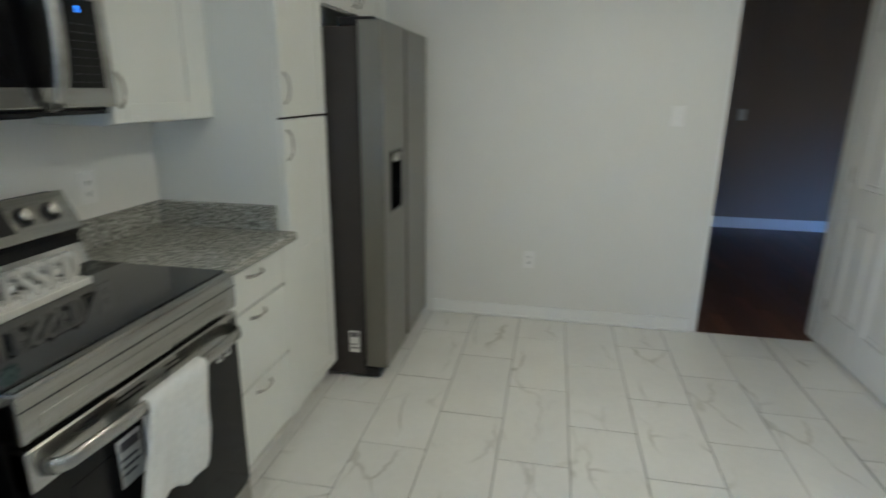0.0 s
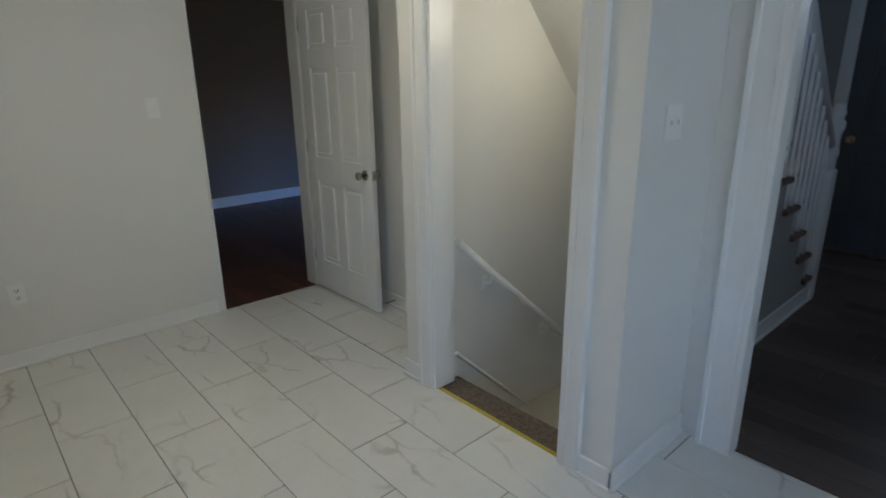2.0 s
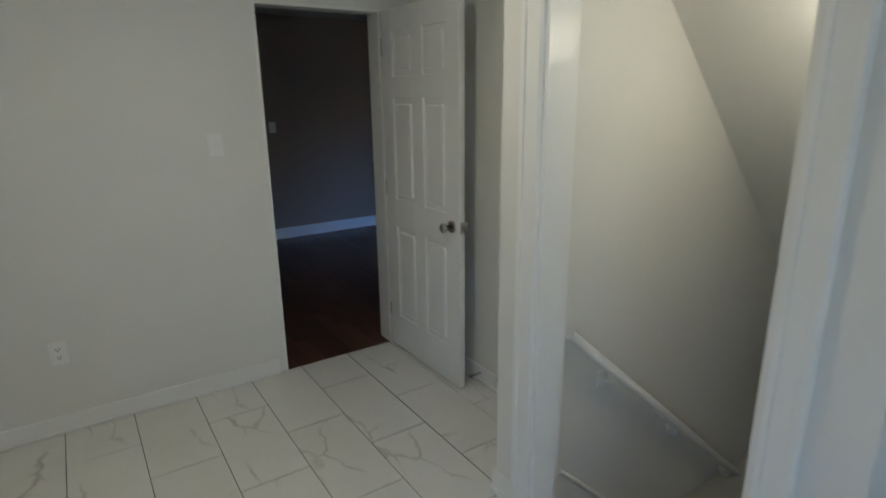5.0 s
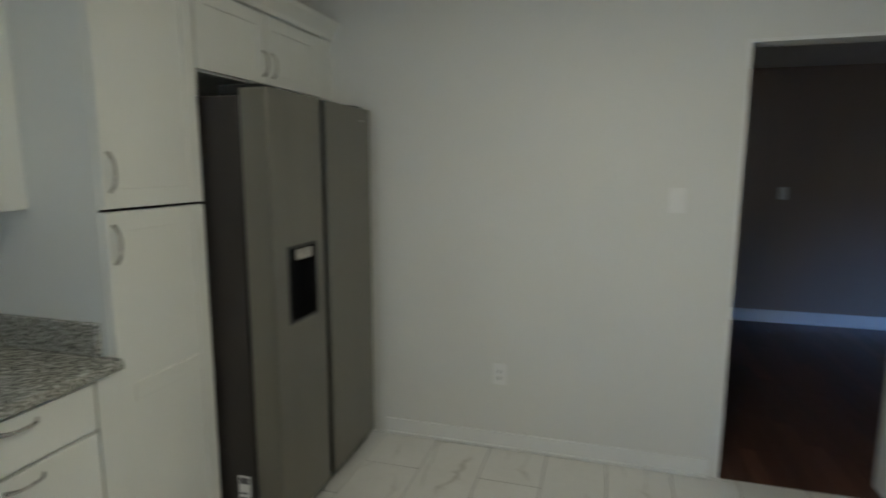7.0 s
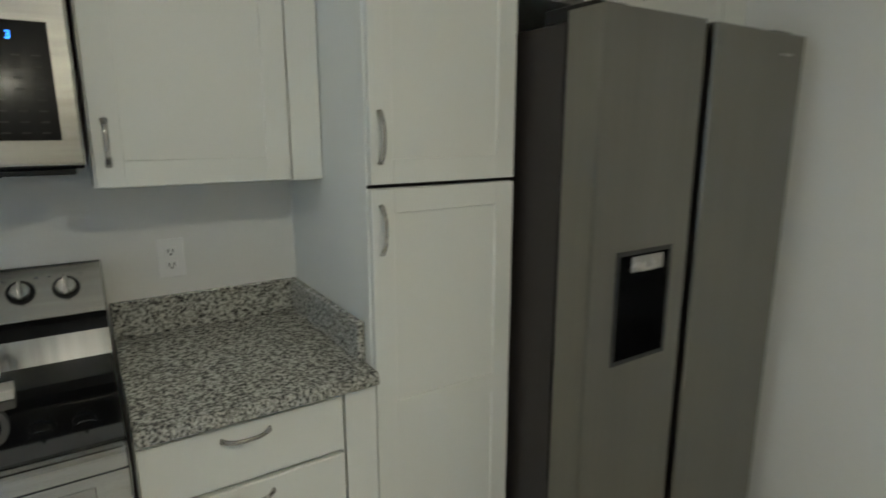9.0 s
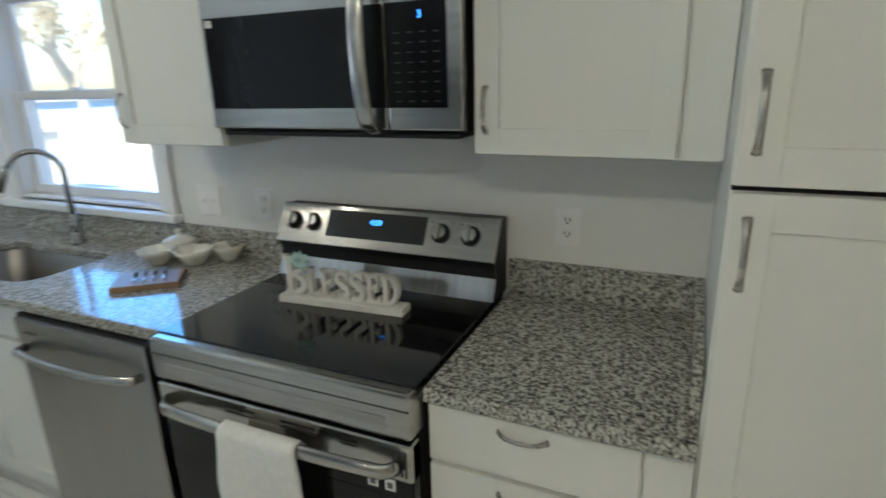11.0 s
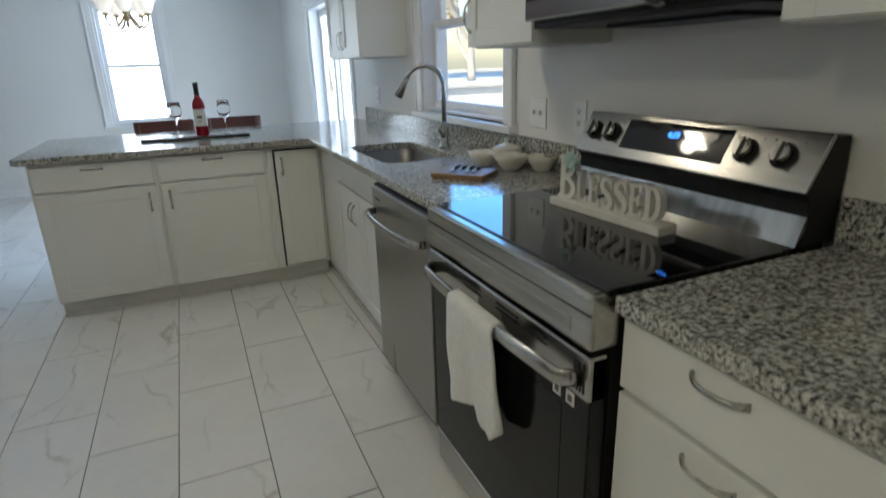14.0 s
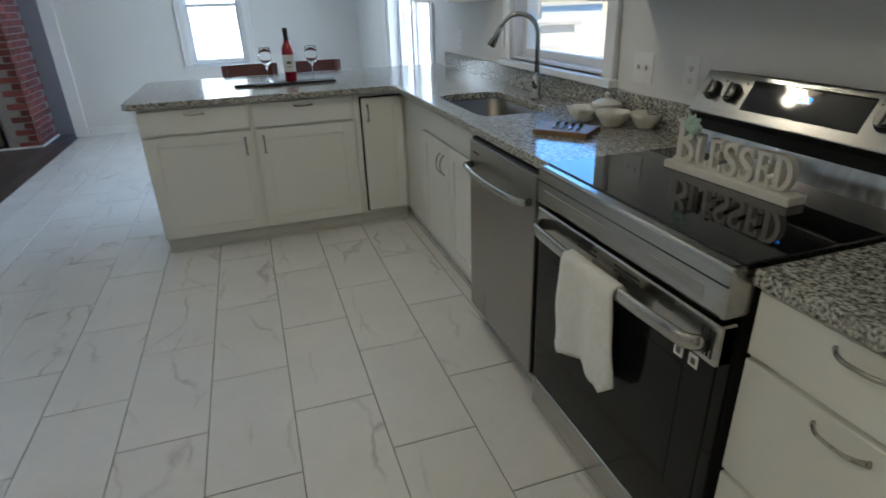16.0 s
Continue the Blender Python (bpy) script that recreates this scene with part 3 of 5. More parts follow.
def kitchen_door():
    door = thing("panel_door", (2.70, 2.80, 0), "white six-panel interior door standing wide open", "door")
    fr = Frame((2.700, 2.795, 0.012), (0.010, -1, 0), (-1, -0.010, 0))
    bm = bmesh.new()
    panel_leaf(bm, fr, 0.755, 2.025, 0.035)
    leaf = part("leaf", bm, TRIM, door)
    for s in (-1, 1):
        knob(fr.at(0.69, s * 0.0175, 0.905), fr.n * s, leaf)
    part("latch_plate", B((0.7545, 0.757, -0.012, 0.012, 0.875, 0.935), fr=fr), NICKEL, leaf, "steel latch plate")
    for z in (0.2, 1.0, 1.8):
        bm = bmesh.new()
        tube(bm, [(2.688, 2.80, z), (2.688, 2.80, z + 0.09)], 0.007, n=8)
        part("hinge", bm, NICKEL, leaf)
    stop = thing("door_stop", (2.845, 2.08, 0.05), "small white sprung door stop on the skirting board", "door stop")
    bm = bmesh.new()
    tube(bm, [(2.848, 2.06, 0.05), (2.79, 2.06, 0.05)], 0.006, n=8)
    tube(bm, [(2.79, 2.06, 0.05), (2.775, 2.06, 0.05)], 0.011, n=10)
    part("rod", bm, NICKEL, stop)


kitchen_door()


def front_door():
    door = tagged(thing("door_1", (6.43, -0.45, 0), "", ""), "dark painted panelled front door, closed", "door", kind="structure")
    fr = Frame((6.425, 0.50, 0.01), (0, -1, 0), (-1, 0, 0))
    bm = bmesh.new()
    panel_leaf(bm, fr, 0.91, 2.03, 0.044)
    leaf = part("leaf", bm, DOOR_DARK, door)
    knob(fr.at(0.07, 0.022, 0.95), (-1, 0, 0), leaf, BRASS)
    part("frame", B((-0.10, 0, 0.0, 0.035, 0, 2.14), (0.91, 1.01, 0.0, 0.035, 0, 2.14), (0, 0.91, 0.0, 0.035, 2.03, 2.14), fr=fr, bevel=0.003), TRIM, door)
    part("threshold", B((6.36, 6.45, -0.42, 0.51, 0.0, 0.018), bevel=0.004), TREAD, door)


front_door()


# ---- windows ----
def sash_window(name, fr, a0, a1, z0, z1, label, apron=True):
    """A double-hung window in an opening; b 0 is the wall's inner face."""
    w = tagged(thing(name, fr.at((a0 + a1) / 2, 0, z0), "", ""), label, "window", kind="structure")
    cw = 0.085
    bm = B((a0 - cw, a0, -0.002, 0.018, z0 - 0.01, z1 + cw), (a1, a1 + cw, -0.002, 0.018, z0 - 0.01, z1 + cw), (a0, a1, -0.002, 0.018, z1, z1 + cw), fr=fr, bevel=0.004)
    for p, q in ((a0 - cw - 0.002, a0 - cw + 0.018), (a1 + cw - 0.018, a1 + cw + 0.002)):
        block(bm, p, q, 0.016, 0.026, z0 - 0.009, z1 + cw + 0.002, fr=fr, bevel=0.003)
    part("window_casing", bm, TRIM, w)
    part("window_sill", B((a0 - cw - 0.015, a1 + cw + 0.015, -0.02, 0.045, z0 - 0.042, z0 - 0.008), fr=fr, bevel=0.006, seg=2), TRIM, w)
    part("window_frame", B((a0, a0 + 0.022, -0.15, 0, z0 - 0.01, z1), (a1 - 0.022, a1, -0.15, 0, z0 - 0.01, z1), (a0 + 0.022, a1 - 0.022, -0.15, 0, z1 - 0.022, z1), (a0 + 0.022, a1 - 0.022, -0.15, 0, z0 - 0.01, z0 + 0.012), fr=fr), VINYL, w)
    mid = (z0 + z1) / 2 + 0.005
    for zz0, zz1, b in ((z0 + 0.012, mid + 0.02, -0.055), (mid - 0.02, z1 - 0.022, -0.095)):
        s = 0.042
        sash = part("sash", B((a0 + 0.022, a0 + 0.022 + s, b - 0.03, b, zz0, zz1), (a1 - 0.022 - s, a1 - 0.022, b - 0.03, b, zz0, zz1), (a0 + 0.022 + s, a1 - 0.022 - s, b - 0.03, b, zz0, zz0 + s), (a0 + 0.022 + s, a1 - 0.022 - s, b - 0.03, b, zz1 - s * 0.8, zz1), fr=fr, bevel=0.003), VINYL, w)
        p = part("pane", B((a0 + 0.06, a1 - 0.06, b - 0.018, b - 0.012, zz0 + s - 0.004, zz1 - s * 0.8 + 0.004), fr=fr), PANE, sash)
        p.visible_shadow = False
    c = (a0 + a1) / 2
    part("sash_lock", B((c - 0.03, c + 0.03, -0.06, -0.035, mid + 0.02, mid + 0.032), fr=fr, bevel=0.003), VINYL, w)


sash_window("window_1", Frame((WX, 0, 0), (0, 1, 0), (1, 0, 0)), -1.60, -0.66, 1.065, 1.96, "white double-hung window over the kitchen sink")
sash_window("window_2", Frame((0, -6.30, 0), (1, 0, 0), (0, 1, 0)), 0.79, 1.45, 0.735, 2.05, "white double-hung dining room window")


# unseen window, added to go with the unlit room's blue lamp
sash_window("window_3", Frame((0, END + 0.12, 0), (1, 0, 0), (0, 1, 0)), 3.80, 4.70, 0.90, 1.95, "unseen white double-hung window added to the unlit room")


def patio_door():
    d = tagged(thing("door_2", (WX, -3.87, 0), "", ""), "white sliding glass patio door, closed", "door", kind="structure")
    fr = Frame((WX, 0, 0), (0, 1, 0), (1, 0, 0))
    a0, a1, h = -4.62, -3.12, 1.90
    part("casing", B((a0 - 0.08, a0, -0.002, 0.02, 0, h + 0.08), (a1, a1 + 0.08, -0.002, 0.02, 0, h + 0.08), (a0, a1, -0.002, 0.02, h, h + 0.08), fr=fr, bevel=0.004), TRIM, d)
    part("frame", B((a0, a0 + 0.04, -0.15, 0, 0, h), (a1 - 0.04, a1, -0.15, 0, 0, h), (a0 + 0.04, a1 - 0.04, -0.15, 0, h - 0.04, h), (a0 + 0.04, a1 - 0.04, -0.15, 0, 0, 0.03), fr=fr), VINYL, d)
    for p, q, b in ((a0 + 0.04, -3.84, -0.10), (-3.92, a1 - 0.04, -0.05)):
        s = 0.07
        leaf = part("sliding_panel", B((p, p + s, b - 0.035, b, 0.03, h - 0.04), (q - s, q, b - 0.035, b, 0.03, h - 0.04), (p + s, q - s, b - 0.035, b, 0.03, 0.03 + s), (p + s, q - s, b - 0.035, b, h - 0.04 - s, h - 0.04), fr=fr, bevel=0.004), VINYL, d)
        g = part("pane", B((p + s - 0.005, q - s + 0.005, b - 0.02, b - 0.014, 0.03 + s, h - 0.04 - s), fr=fr), PANE, leaf)
        g.visible_shadow = False
    bm = bmesh.new()
    tube(bm, [fr.at(-3.20, -0.05, 0.95), fr.at(-3.20, -0.012, 0.96), fr.at(-3.20, -0.005, 1.05), fr.at(-3.20, -0.012, 1.14), fr.at(-3.20, -0.05, 1.15)], 0.008, n=8)
    part("handle", bm, VINYL, leaf)


patio_door()


# ---- kitchen cabinets ----
def pull(fr, a, c, parent, length=0.105, upright=False, b=0.0):
    """A bowed satin nickel strap pull that widens to its two feet."""
    bm = bmesh.new()
    h = length / 2
    spot = (lambda s, o: fr.at(a, b + o, c + s)) if upright else (lambda s, o: fr.at(a + s, b + o, c))
    pts = [spot(h * k / 8, 0.003 + 0.023 * (1 - (abs(k) / 8) ** 3)) for k in range(-8, 9)]
    across = fr.u if upright else Vector((0, 0, 1))
    tube(bm, pts, [0.0052 + 0.0030 * (abs(k) / 8) ** 4 for k in range(-8, 9)], n=8, flat=0.6, side=across)
    return part("handle", bm, NICKEL, parent, "bowed satin nickel pull")


def shaker(fr, a0, a1, c0, c1, parent, name="door", b=0.0, t=0.02, rail=0.06, midrail=None):
    bm = bmesh.new()
    g = 0.0018
    a0, a1, c0, c1 = a0 + g, a1 - g, c0 + g, c1 - g
    block(bm, a0 + rail - 0.004, a1 - rail + 0.004, b, b + t - 0.007, c0 + rail - 0.004, c1 - rail + 0.004, fr=fr)
    door = part(name, bm, CABINET, parent)
    pieces = [("stile", a0, a0 + rail, c0, c1), ("stile", a1 - rail, a1, c0, c1), ("rail", a0 + rail, a1 - rail, c0, c0 + rail), ("rail", a0 + rail, a1 - rail, c1 - rail, c1)]
    if midrail:
        pieces.append(("rail", a0 + rail, a1 - rail, midrail - rail / 2, midrail + rail / 2))
    for kind, p0, p1, q0, q1 in pieces:
        part(kind, B((p0, p1, b, b + t, q0, q1), fr=fr, bevel=0.0012), CABINET, door)
    return door


def slab_front(fr, a0, a1, c0, c1, parent, b=0.0, t=0.02):
    return part("drawer_front", B((a0 + 0.0018, a1 - 0.0018, b, b + t, c0 + 0.0018, c1 - 0.0018), fr=fr, bevel=0.0025), CABINET, parent)


FACE = Frame((-0.045, 0, 0), (0, 1, 0), (1, 0, 0))


def base_body(name, fr, a0, a1, depth, label, toe=0.06):
    c = thing(name, fr.at((a0 + a1) / 2, -depth / 2, 0), label, "cabinet")
    part("body", B((a0, a1, -depth, 0, 0.10, 0.878), fr=fr), CABINET, c)
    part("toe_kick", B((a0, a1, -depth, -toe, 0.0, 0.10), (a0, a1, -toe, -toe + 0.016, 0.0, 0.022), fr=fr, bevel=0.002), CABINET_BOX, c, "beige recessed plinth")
    return c


DEPTH = 0.578
c = base_body("drawer_cabinet", FACE, 0.792, 1.333, DEPTH, "white base cabinet with three drawers beside the range")
for z0, z1 in ((0.722, 0.868), (0.422, 0.714), (0.115, 0.414)):
    d = slab_front(FACE, 0.795, 1.245, z0, z1, c)
    pull(FACE, 1.012, z1 - 0.032 if z1 > 0.8 else z1 - 0.035, d, b=0.02)
part("filler", B((1.25, 1.333, 0, 0.018, 0.10, 0.876), fr=FACE), CABINET, c)

FACE2 = Frame((-0.078, 0, 0), (0, 1, 0), (1, 0, 0))
c = thing("sink_cabinet", (-0.33, -1.15, 0), "white sink base cabinet with two doors", "cabinet")
part("body", B((-1.66, -0.648, -0.545, -0.001, 0.10, 0.60), (-1.66, -0.648, -0.02, 0.0, 0.60, 0.878), (-1.66, -1.64, -0.545, -0.02, 0.60, 0.878), (-0.668, -0.648, -0.545, -0.02, 0.60, 0.878), fr=FACE2), CABINET, c)
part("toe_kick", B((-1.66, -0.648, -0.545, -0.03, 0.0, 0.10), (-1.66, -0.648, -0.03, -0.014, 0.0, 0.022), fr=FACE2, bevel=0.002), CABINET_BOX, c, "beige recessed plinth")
slab_front(FACE2, -1.56, -0.66, 0.722, 0.868, c)
for p, q, h in ((-1.56, -1.112, -1.14), (-1.108, -0.66, -1.08)):
    d = shaker(FACE2, p, q, 0.115, 0.714, c)
    pull(FACE2, h - 0.10, 0.60, d, upright=True, b=0.02)
c = base_body("corner_cabinet", FACE2, -2.566, -1.662, 0.543, "plain white blind corner of the base cabinets", toe=0.03)

PEN = Frame((0, -2.008, 0), (1, 0, 0), (0, 1, 0))
c = base_body("corner_cabinet", PEN, -0.075, 0.245, 0.56, "white corner base cabinet with its door slightly ajar")
d = shaker(PEN, -0.056, 0.203, 0.120, 0.845, c, b=0.006)
pull(PEN, 0.168, 0.755, d, upright=True, b=0.026)
# dark sheet behind the door draws the shade that makes it look ajar
part("gap", B((-0.060, 0.212, 0.0005, 0.004, 0.113, 0.853), fr=PEN), GAP_SHADE, c, "dark sheet painted as the shade in the gap round the door")
for a0, a1, ha in ((0.247, 0.852, 0.80), (0.854, 1.455, 0.905)):
    c = base_body("peninsula_cabinet", PEN, a0, a1, 0.56, "white peninsula base cabinet with one drawer over a door")
    d = slab_front(PEN, a0 + 0.012 if a0 > 0.5 else a0 + 0.02, a1 - 0.012, 0.727, 0.865, c)
    pull(PEN, (a0 + a1) / 2, 0.835, d, b=0.02)
    d = shaker(PEN, a0 + 0.012 if a0 > 0.5 else a0 + 0.02, a1 - 0.012, 0.105, 0.716, c)
    pull(PEN, ha, 0.625, d, upright=True, b=0.02)

PANTRY = Frame((-0.055, 0, 0), (0, 1, 0), (1, 0, 0))
c = thing("pantry_cabinet", (-0.33, 1.555, 0), "tall white pantry cabinet with an upper and a lower door", "cabinet")
part("body", B((1.336, 1.776, -0.568, 0, 0.10, 2.15), fr=PANTRY), CABINET, c)
part("toe_kick", B((1.336, 1.776, -0.568, -0.05, 0, 0.10), fr=PANTRY), CABINET_BOX, c)
d = shaker(PANTRY, 1.338, 1.774, 1.370, 2.145, c)
pull(PANTRY, 1.364, 1.482, d, upright=True, b=0.02, length=0.12)
d = shaker(PANTRY, 1.338, 1.774, 0.105, 1.362, c, midrail=0.775)
pull(PANTRY, 1.364, 1.262, d, upright=True, b=0.02, length=0.12)
# dark strip drawn as shade between upper and lower door
part("gap", B((1.337, 1.775, 0.0, 0.003, 1.362, 1.370), fr=PANTRY), GAP_SHADE, c, "dark strip painted as the shade between the doors")

c = thing("fridge_cabinet", (-0.33, 2.30, 1.83), "white wall cabinet with two doors over the refrigerator", "cabinet")
part("body", B((1.778, 2.824, -0.568, 0, 1.845, 2.15), fr=PANTRY), CABINET, c)
for p, q, h in ((1.782, 2.225, 2.195), (2.229, 2.68, 2.262)):
    d = shaker(PANTRY, p, q, 1.85, 2.145, c, rail=0.055)
    pull(PANTRY, h, 1.935, d, upright=True, b=0.02)
part("filler", B((2.685, 2.824, 0, 0.018, 1.847, 2.148), fr=PANTRY), CABINET, c)

UP = Frame((-0.345, 0, 0), (0, 1, 0), (1, 0, 0))


def wall_cabinet(a0, a1, doors, label, handles, z0=1.366, z1=2.15):
    c = thing("wall_cabinet", UP.at((a0 + a1) / 2, -0.14, z0), label, "cabinet")
    part("body", B((a0, a1, -0.278, 0, z0, z1), fr=UP), CABINET, c)
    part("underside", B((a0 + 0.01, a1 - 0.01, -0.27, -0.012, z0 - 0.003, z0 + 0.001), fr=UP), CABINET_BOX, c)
    for (p, q), h in zip(doors, handles):
        d = shaker(UP, p, q, z0 + 0.002, z1 - 0.004, c)
        pull(UP, h, z0 + 0.105, d, upright=True, b=0.02)
    return c


c = wall_cabinet(0.792, 1.333, ((0.795, 1.245),), "white wall cabinet beside the microwave", (0.825,))
part("filler", B((1.25, 1.333, 0, 0.015, 1.368, 2.148), fr=UP), CABINET, c)
wall_cabinet(-0.425, 0.004, ((-0.423, 0.002),), "white wall cabinet between window and microwave", (-0.395,))
wall_cabinet(-2.58, -1.83, ((-2.578, -2.207), (-2.203, -1.832)), "white wall cabinet with two doors beyond the sink window", (-2.235, -2.175), z1=2.09)
wall_cabinet(0.006, 0.790, ((0.008, 0.397), (0.400, 0.788)), "short white wall cabinet above the microwave", (0.365, 0.432), z0=1.845)


def crown(name, label, fr, a0, a1, z):
    bm = bmesh.new()
    prof = [(0, 0), (0.012, 0), (0.016, 0.02), (0.05, 0.07), (0.055, 0.09), (0, 0.09)]
    prism(bm, [fr.at(a0, b, z + c) for b, c in prof], fr.at(a1, 0, 0) - fr.at(a0, 0, 0))
    tagged(part(name, bm, CABINET), label, "trim", kind="structure")


crown("trim_crown", "white crown moulding on the tall cabinets", Frame((-0.035, 0, 0), (0, 1, 0), (1, 0, 0)), 1.336, 2.824, 2.151)
crown("trim_crown", "white crown moulding on the wall cabinets", Frame((-0.325, 0, 0), (0, 1, 0), (1, 0, 0)), -0.425, 1.333, 2.151)
crown("trim_crown", "white crown moulding on the far wall cabinet", Frame((-0.325, 0, 0), (0, 1, 0), (1, 0, 0)), -2.58, -1.83, 2.091)


# ---- worktops ----
def worktops():
    T0, T1 = 0.880, 0.915
    bm = B((-0.623, 0.0, 0.795, 1.334, T0, T1), bevel=0.006, seg=2)
    top = tagged(part("worktop", bm, GRANITE), "speckled grey and white granite worktop between range and pantry", "worktop")
    part("backsplash", B((-0.623, -0.603, 0.795, 1.312, T1, 1.020), bevel=0.002), GRANITE, top)
    part("side_splash", B((-0.623, -0.085, 1.313, 1.334, T1, 1.020), bevel=0.002), GRANITE, top)
    # one piece with a rounded cut-out for the sink, turning into the peninsula
    bm = bmesh.new()
    x0, x1, y0, y1, r = -0.455, -0.105, -1.42, -0.765, 0.075
    hole = [(cx + r * math.cos(t), cy + r * math.sin(t)) for cx, cy, s in ((x1 - r, y1 - r, 0), (x0 + r, y1 - r, 90), (x0 + r, y0 + r, 180), (x1 - r, y0 + r, 270)) for t in [radians(s + 15 * k) for k in range(7)]]
    outer = [(0.0, 0.012), (-0.623, 0.012), (-0.623, -2.98), (1.47, -2.98), (1.51, -2.94), (1.51, -2.0), (1.48, -1.965), (0.03, -1.935), (0.0, -1.90)]
    for z, flip in ((T1, False), (T0, True)):
        eo, eh = [bm.verts.new((*p, z)) for p in outer], [bm.verts.new((*p, z)) for p in hole]
        es = [bm.edges.new((v[i], v[(i + 1) % len(v)])) for v in (eo, eh) for i in range(len(v))]
        bmesh.ops.triangle_fill(bm, edges=es, use_beauty=True)
        if z == T1:
            tops = (eo, eh)
        else:
            for a, b in zip(tops, (eo, eh)):
                for i in range(len(a)):
                    bm.faces.new((a[i], a[(i + 1) % len(a)], b[(i + 1) % len(a)], b[i]))
    bmesh.ops.recalc_face_normals(bm, faces=bm.faces)
    rim = [e for e in bm.edges if len(e.link_faces) == 2 and abs(e.verts[0].co.z - e.verts[1].co.z) < 1e-5 and e.calc_face_angle(0) > 1]
    bmesh.ops.bevel(bm, geom=rim, offset=0.005, segments=2, affect="EDGES", profile=0.5)
    top = tagged(part("worktop", bm, GRANITE), "speckled grey and white granite worktop over sink and peninsula", "worktop")
    part("backsplash", B((-0.623, -0.603, -2.74, 0.012, T1, 1.020), bevel=0.002), GRANITE, top)
    # steel bowl below the cut-out
    bm = bmesh.new()
    ring = lambda f, z: [bm.verts.new((-0.28 + (p[0] + 0.28) * f, -1.0925 + (p[1] + 1.0925) * f, z)) for p in hole]
    rings = [ring(1.03, T0 - 0.001), ring(1.0, T0 - 0.004), ring(0.97, 0.70), ring(0.93, 0.675), ring(0.12, 0.668)]
    fs = [bm.faces.new((a[i], a[(i + 1) % len(a)], b[(i + 1) % len(a)], b[i])) for a, b in zip(rings, rings[1:]) for i in range(len(hole))]
    fs.append(bm.faces.new(rings[-1]))
    for f in fs:
        f.smooth = True
    bmesh.ops.recalc_face_normals(bm, faces=fs)
    s = thing("sink", (-0.28, -1.09, 0.668), "undermount stainless steel kitchen sink set into the granite", "sink")
    part("bowl", bm, SINK, s)
    bm = bmesh.new()
    turned(bm, [(0.045, 0.6685), (0.043, 0.672), (0.03, 0.670), (0.01, 0.670)], (-0.28, -1.09, 0), n=20)
    part("drain", bm, NICKEL, s)


worktops()


def tap():
    t = thing("faucet", (-0.515, -1.075, 0.915), "brushed steel pull-down kitchen faucet with a high arched neck", "faucet")
    o = Vector((-0.515, -1.075, 0.915))
    bm = bmesh.new()
    turned(bm, [(0.030, 0.001), (0.028, 0.010), (0.021, 0.018), (0.020, 0.10), (0.016, 0.115), (0.012, 0.13)], o, n=18)
    part("base", bm, STEEL, t)
    bm = bmesh.new()
    d = Vector((0.80, -0.60, 0)).normalized()
    r = 0.095
    pts = [o + Vector((0, 0, 0.12)), o + Vector((0, 0, 0.30))]
    pts += [o + Vector((0, 0, 0.30)) + d * (r - r * math.cos(a)) + Vector((0, 0, r * math.sin(a))) for a in [radians(12 * k) for k in range(1, 14)]]
    tube(bm, pts, 0.0115, n=12)
    part("neck", bm, STEEL, t)
    bm = bmesh.new()
    e = pts[-1]
    g = (pts[-1] - pts[-2]).normalized()
    tube(bm, [e, e + g * 0.02, e + g * 0.03, e + g * 0.10], [0.013, 0.013, 0.016, 0.021], n=14)
    part("spray_head", bm, STEEL, t)
    bm = bmesh.new()
    tube(bm, [o + Vector((0, 0, 0.06)), o + Vector((0.025, 0.025, 0.065)), o + Vector((0.06, 0.075, 0.105))], [0.011, 0.010, 0.006], n=10)
    part("lever", bm, STEEL, t)


tap()


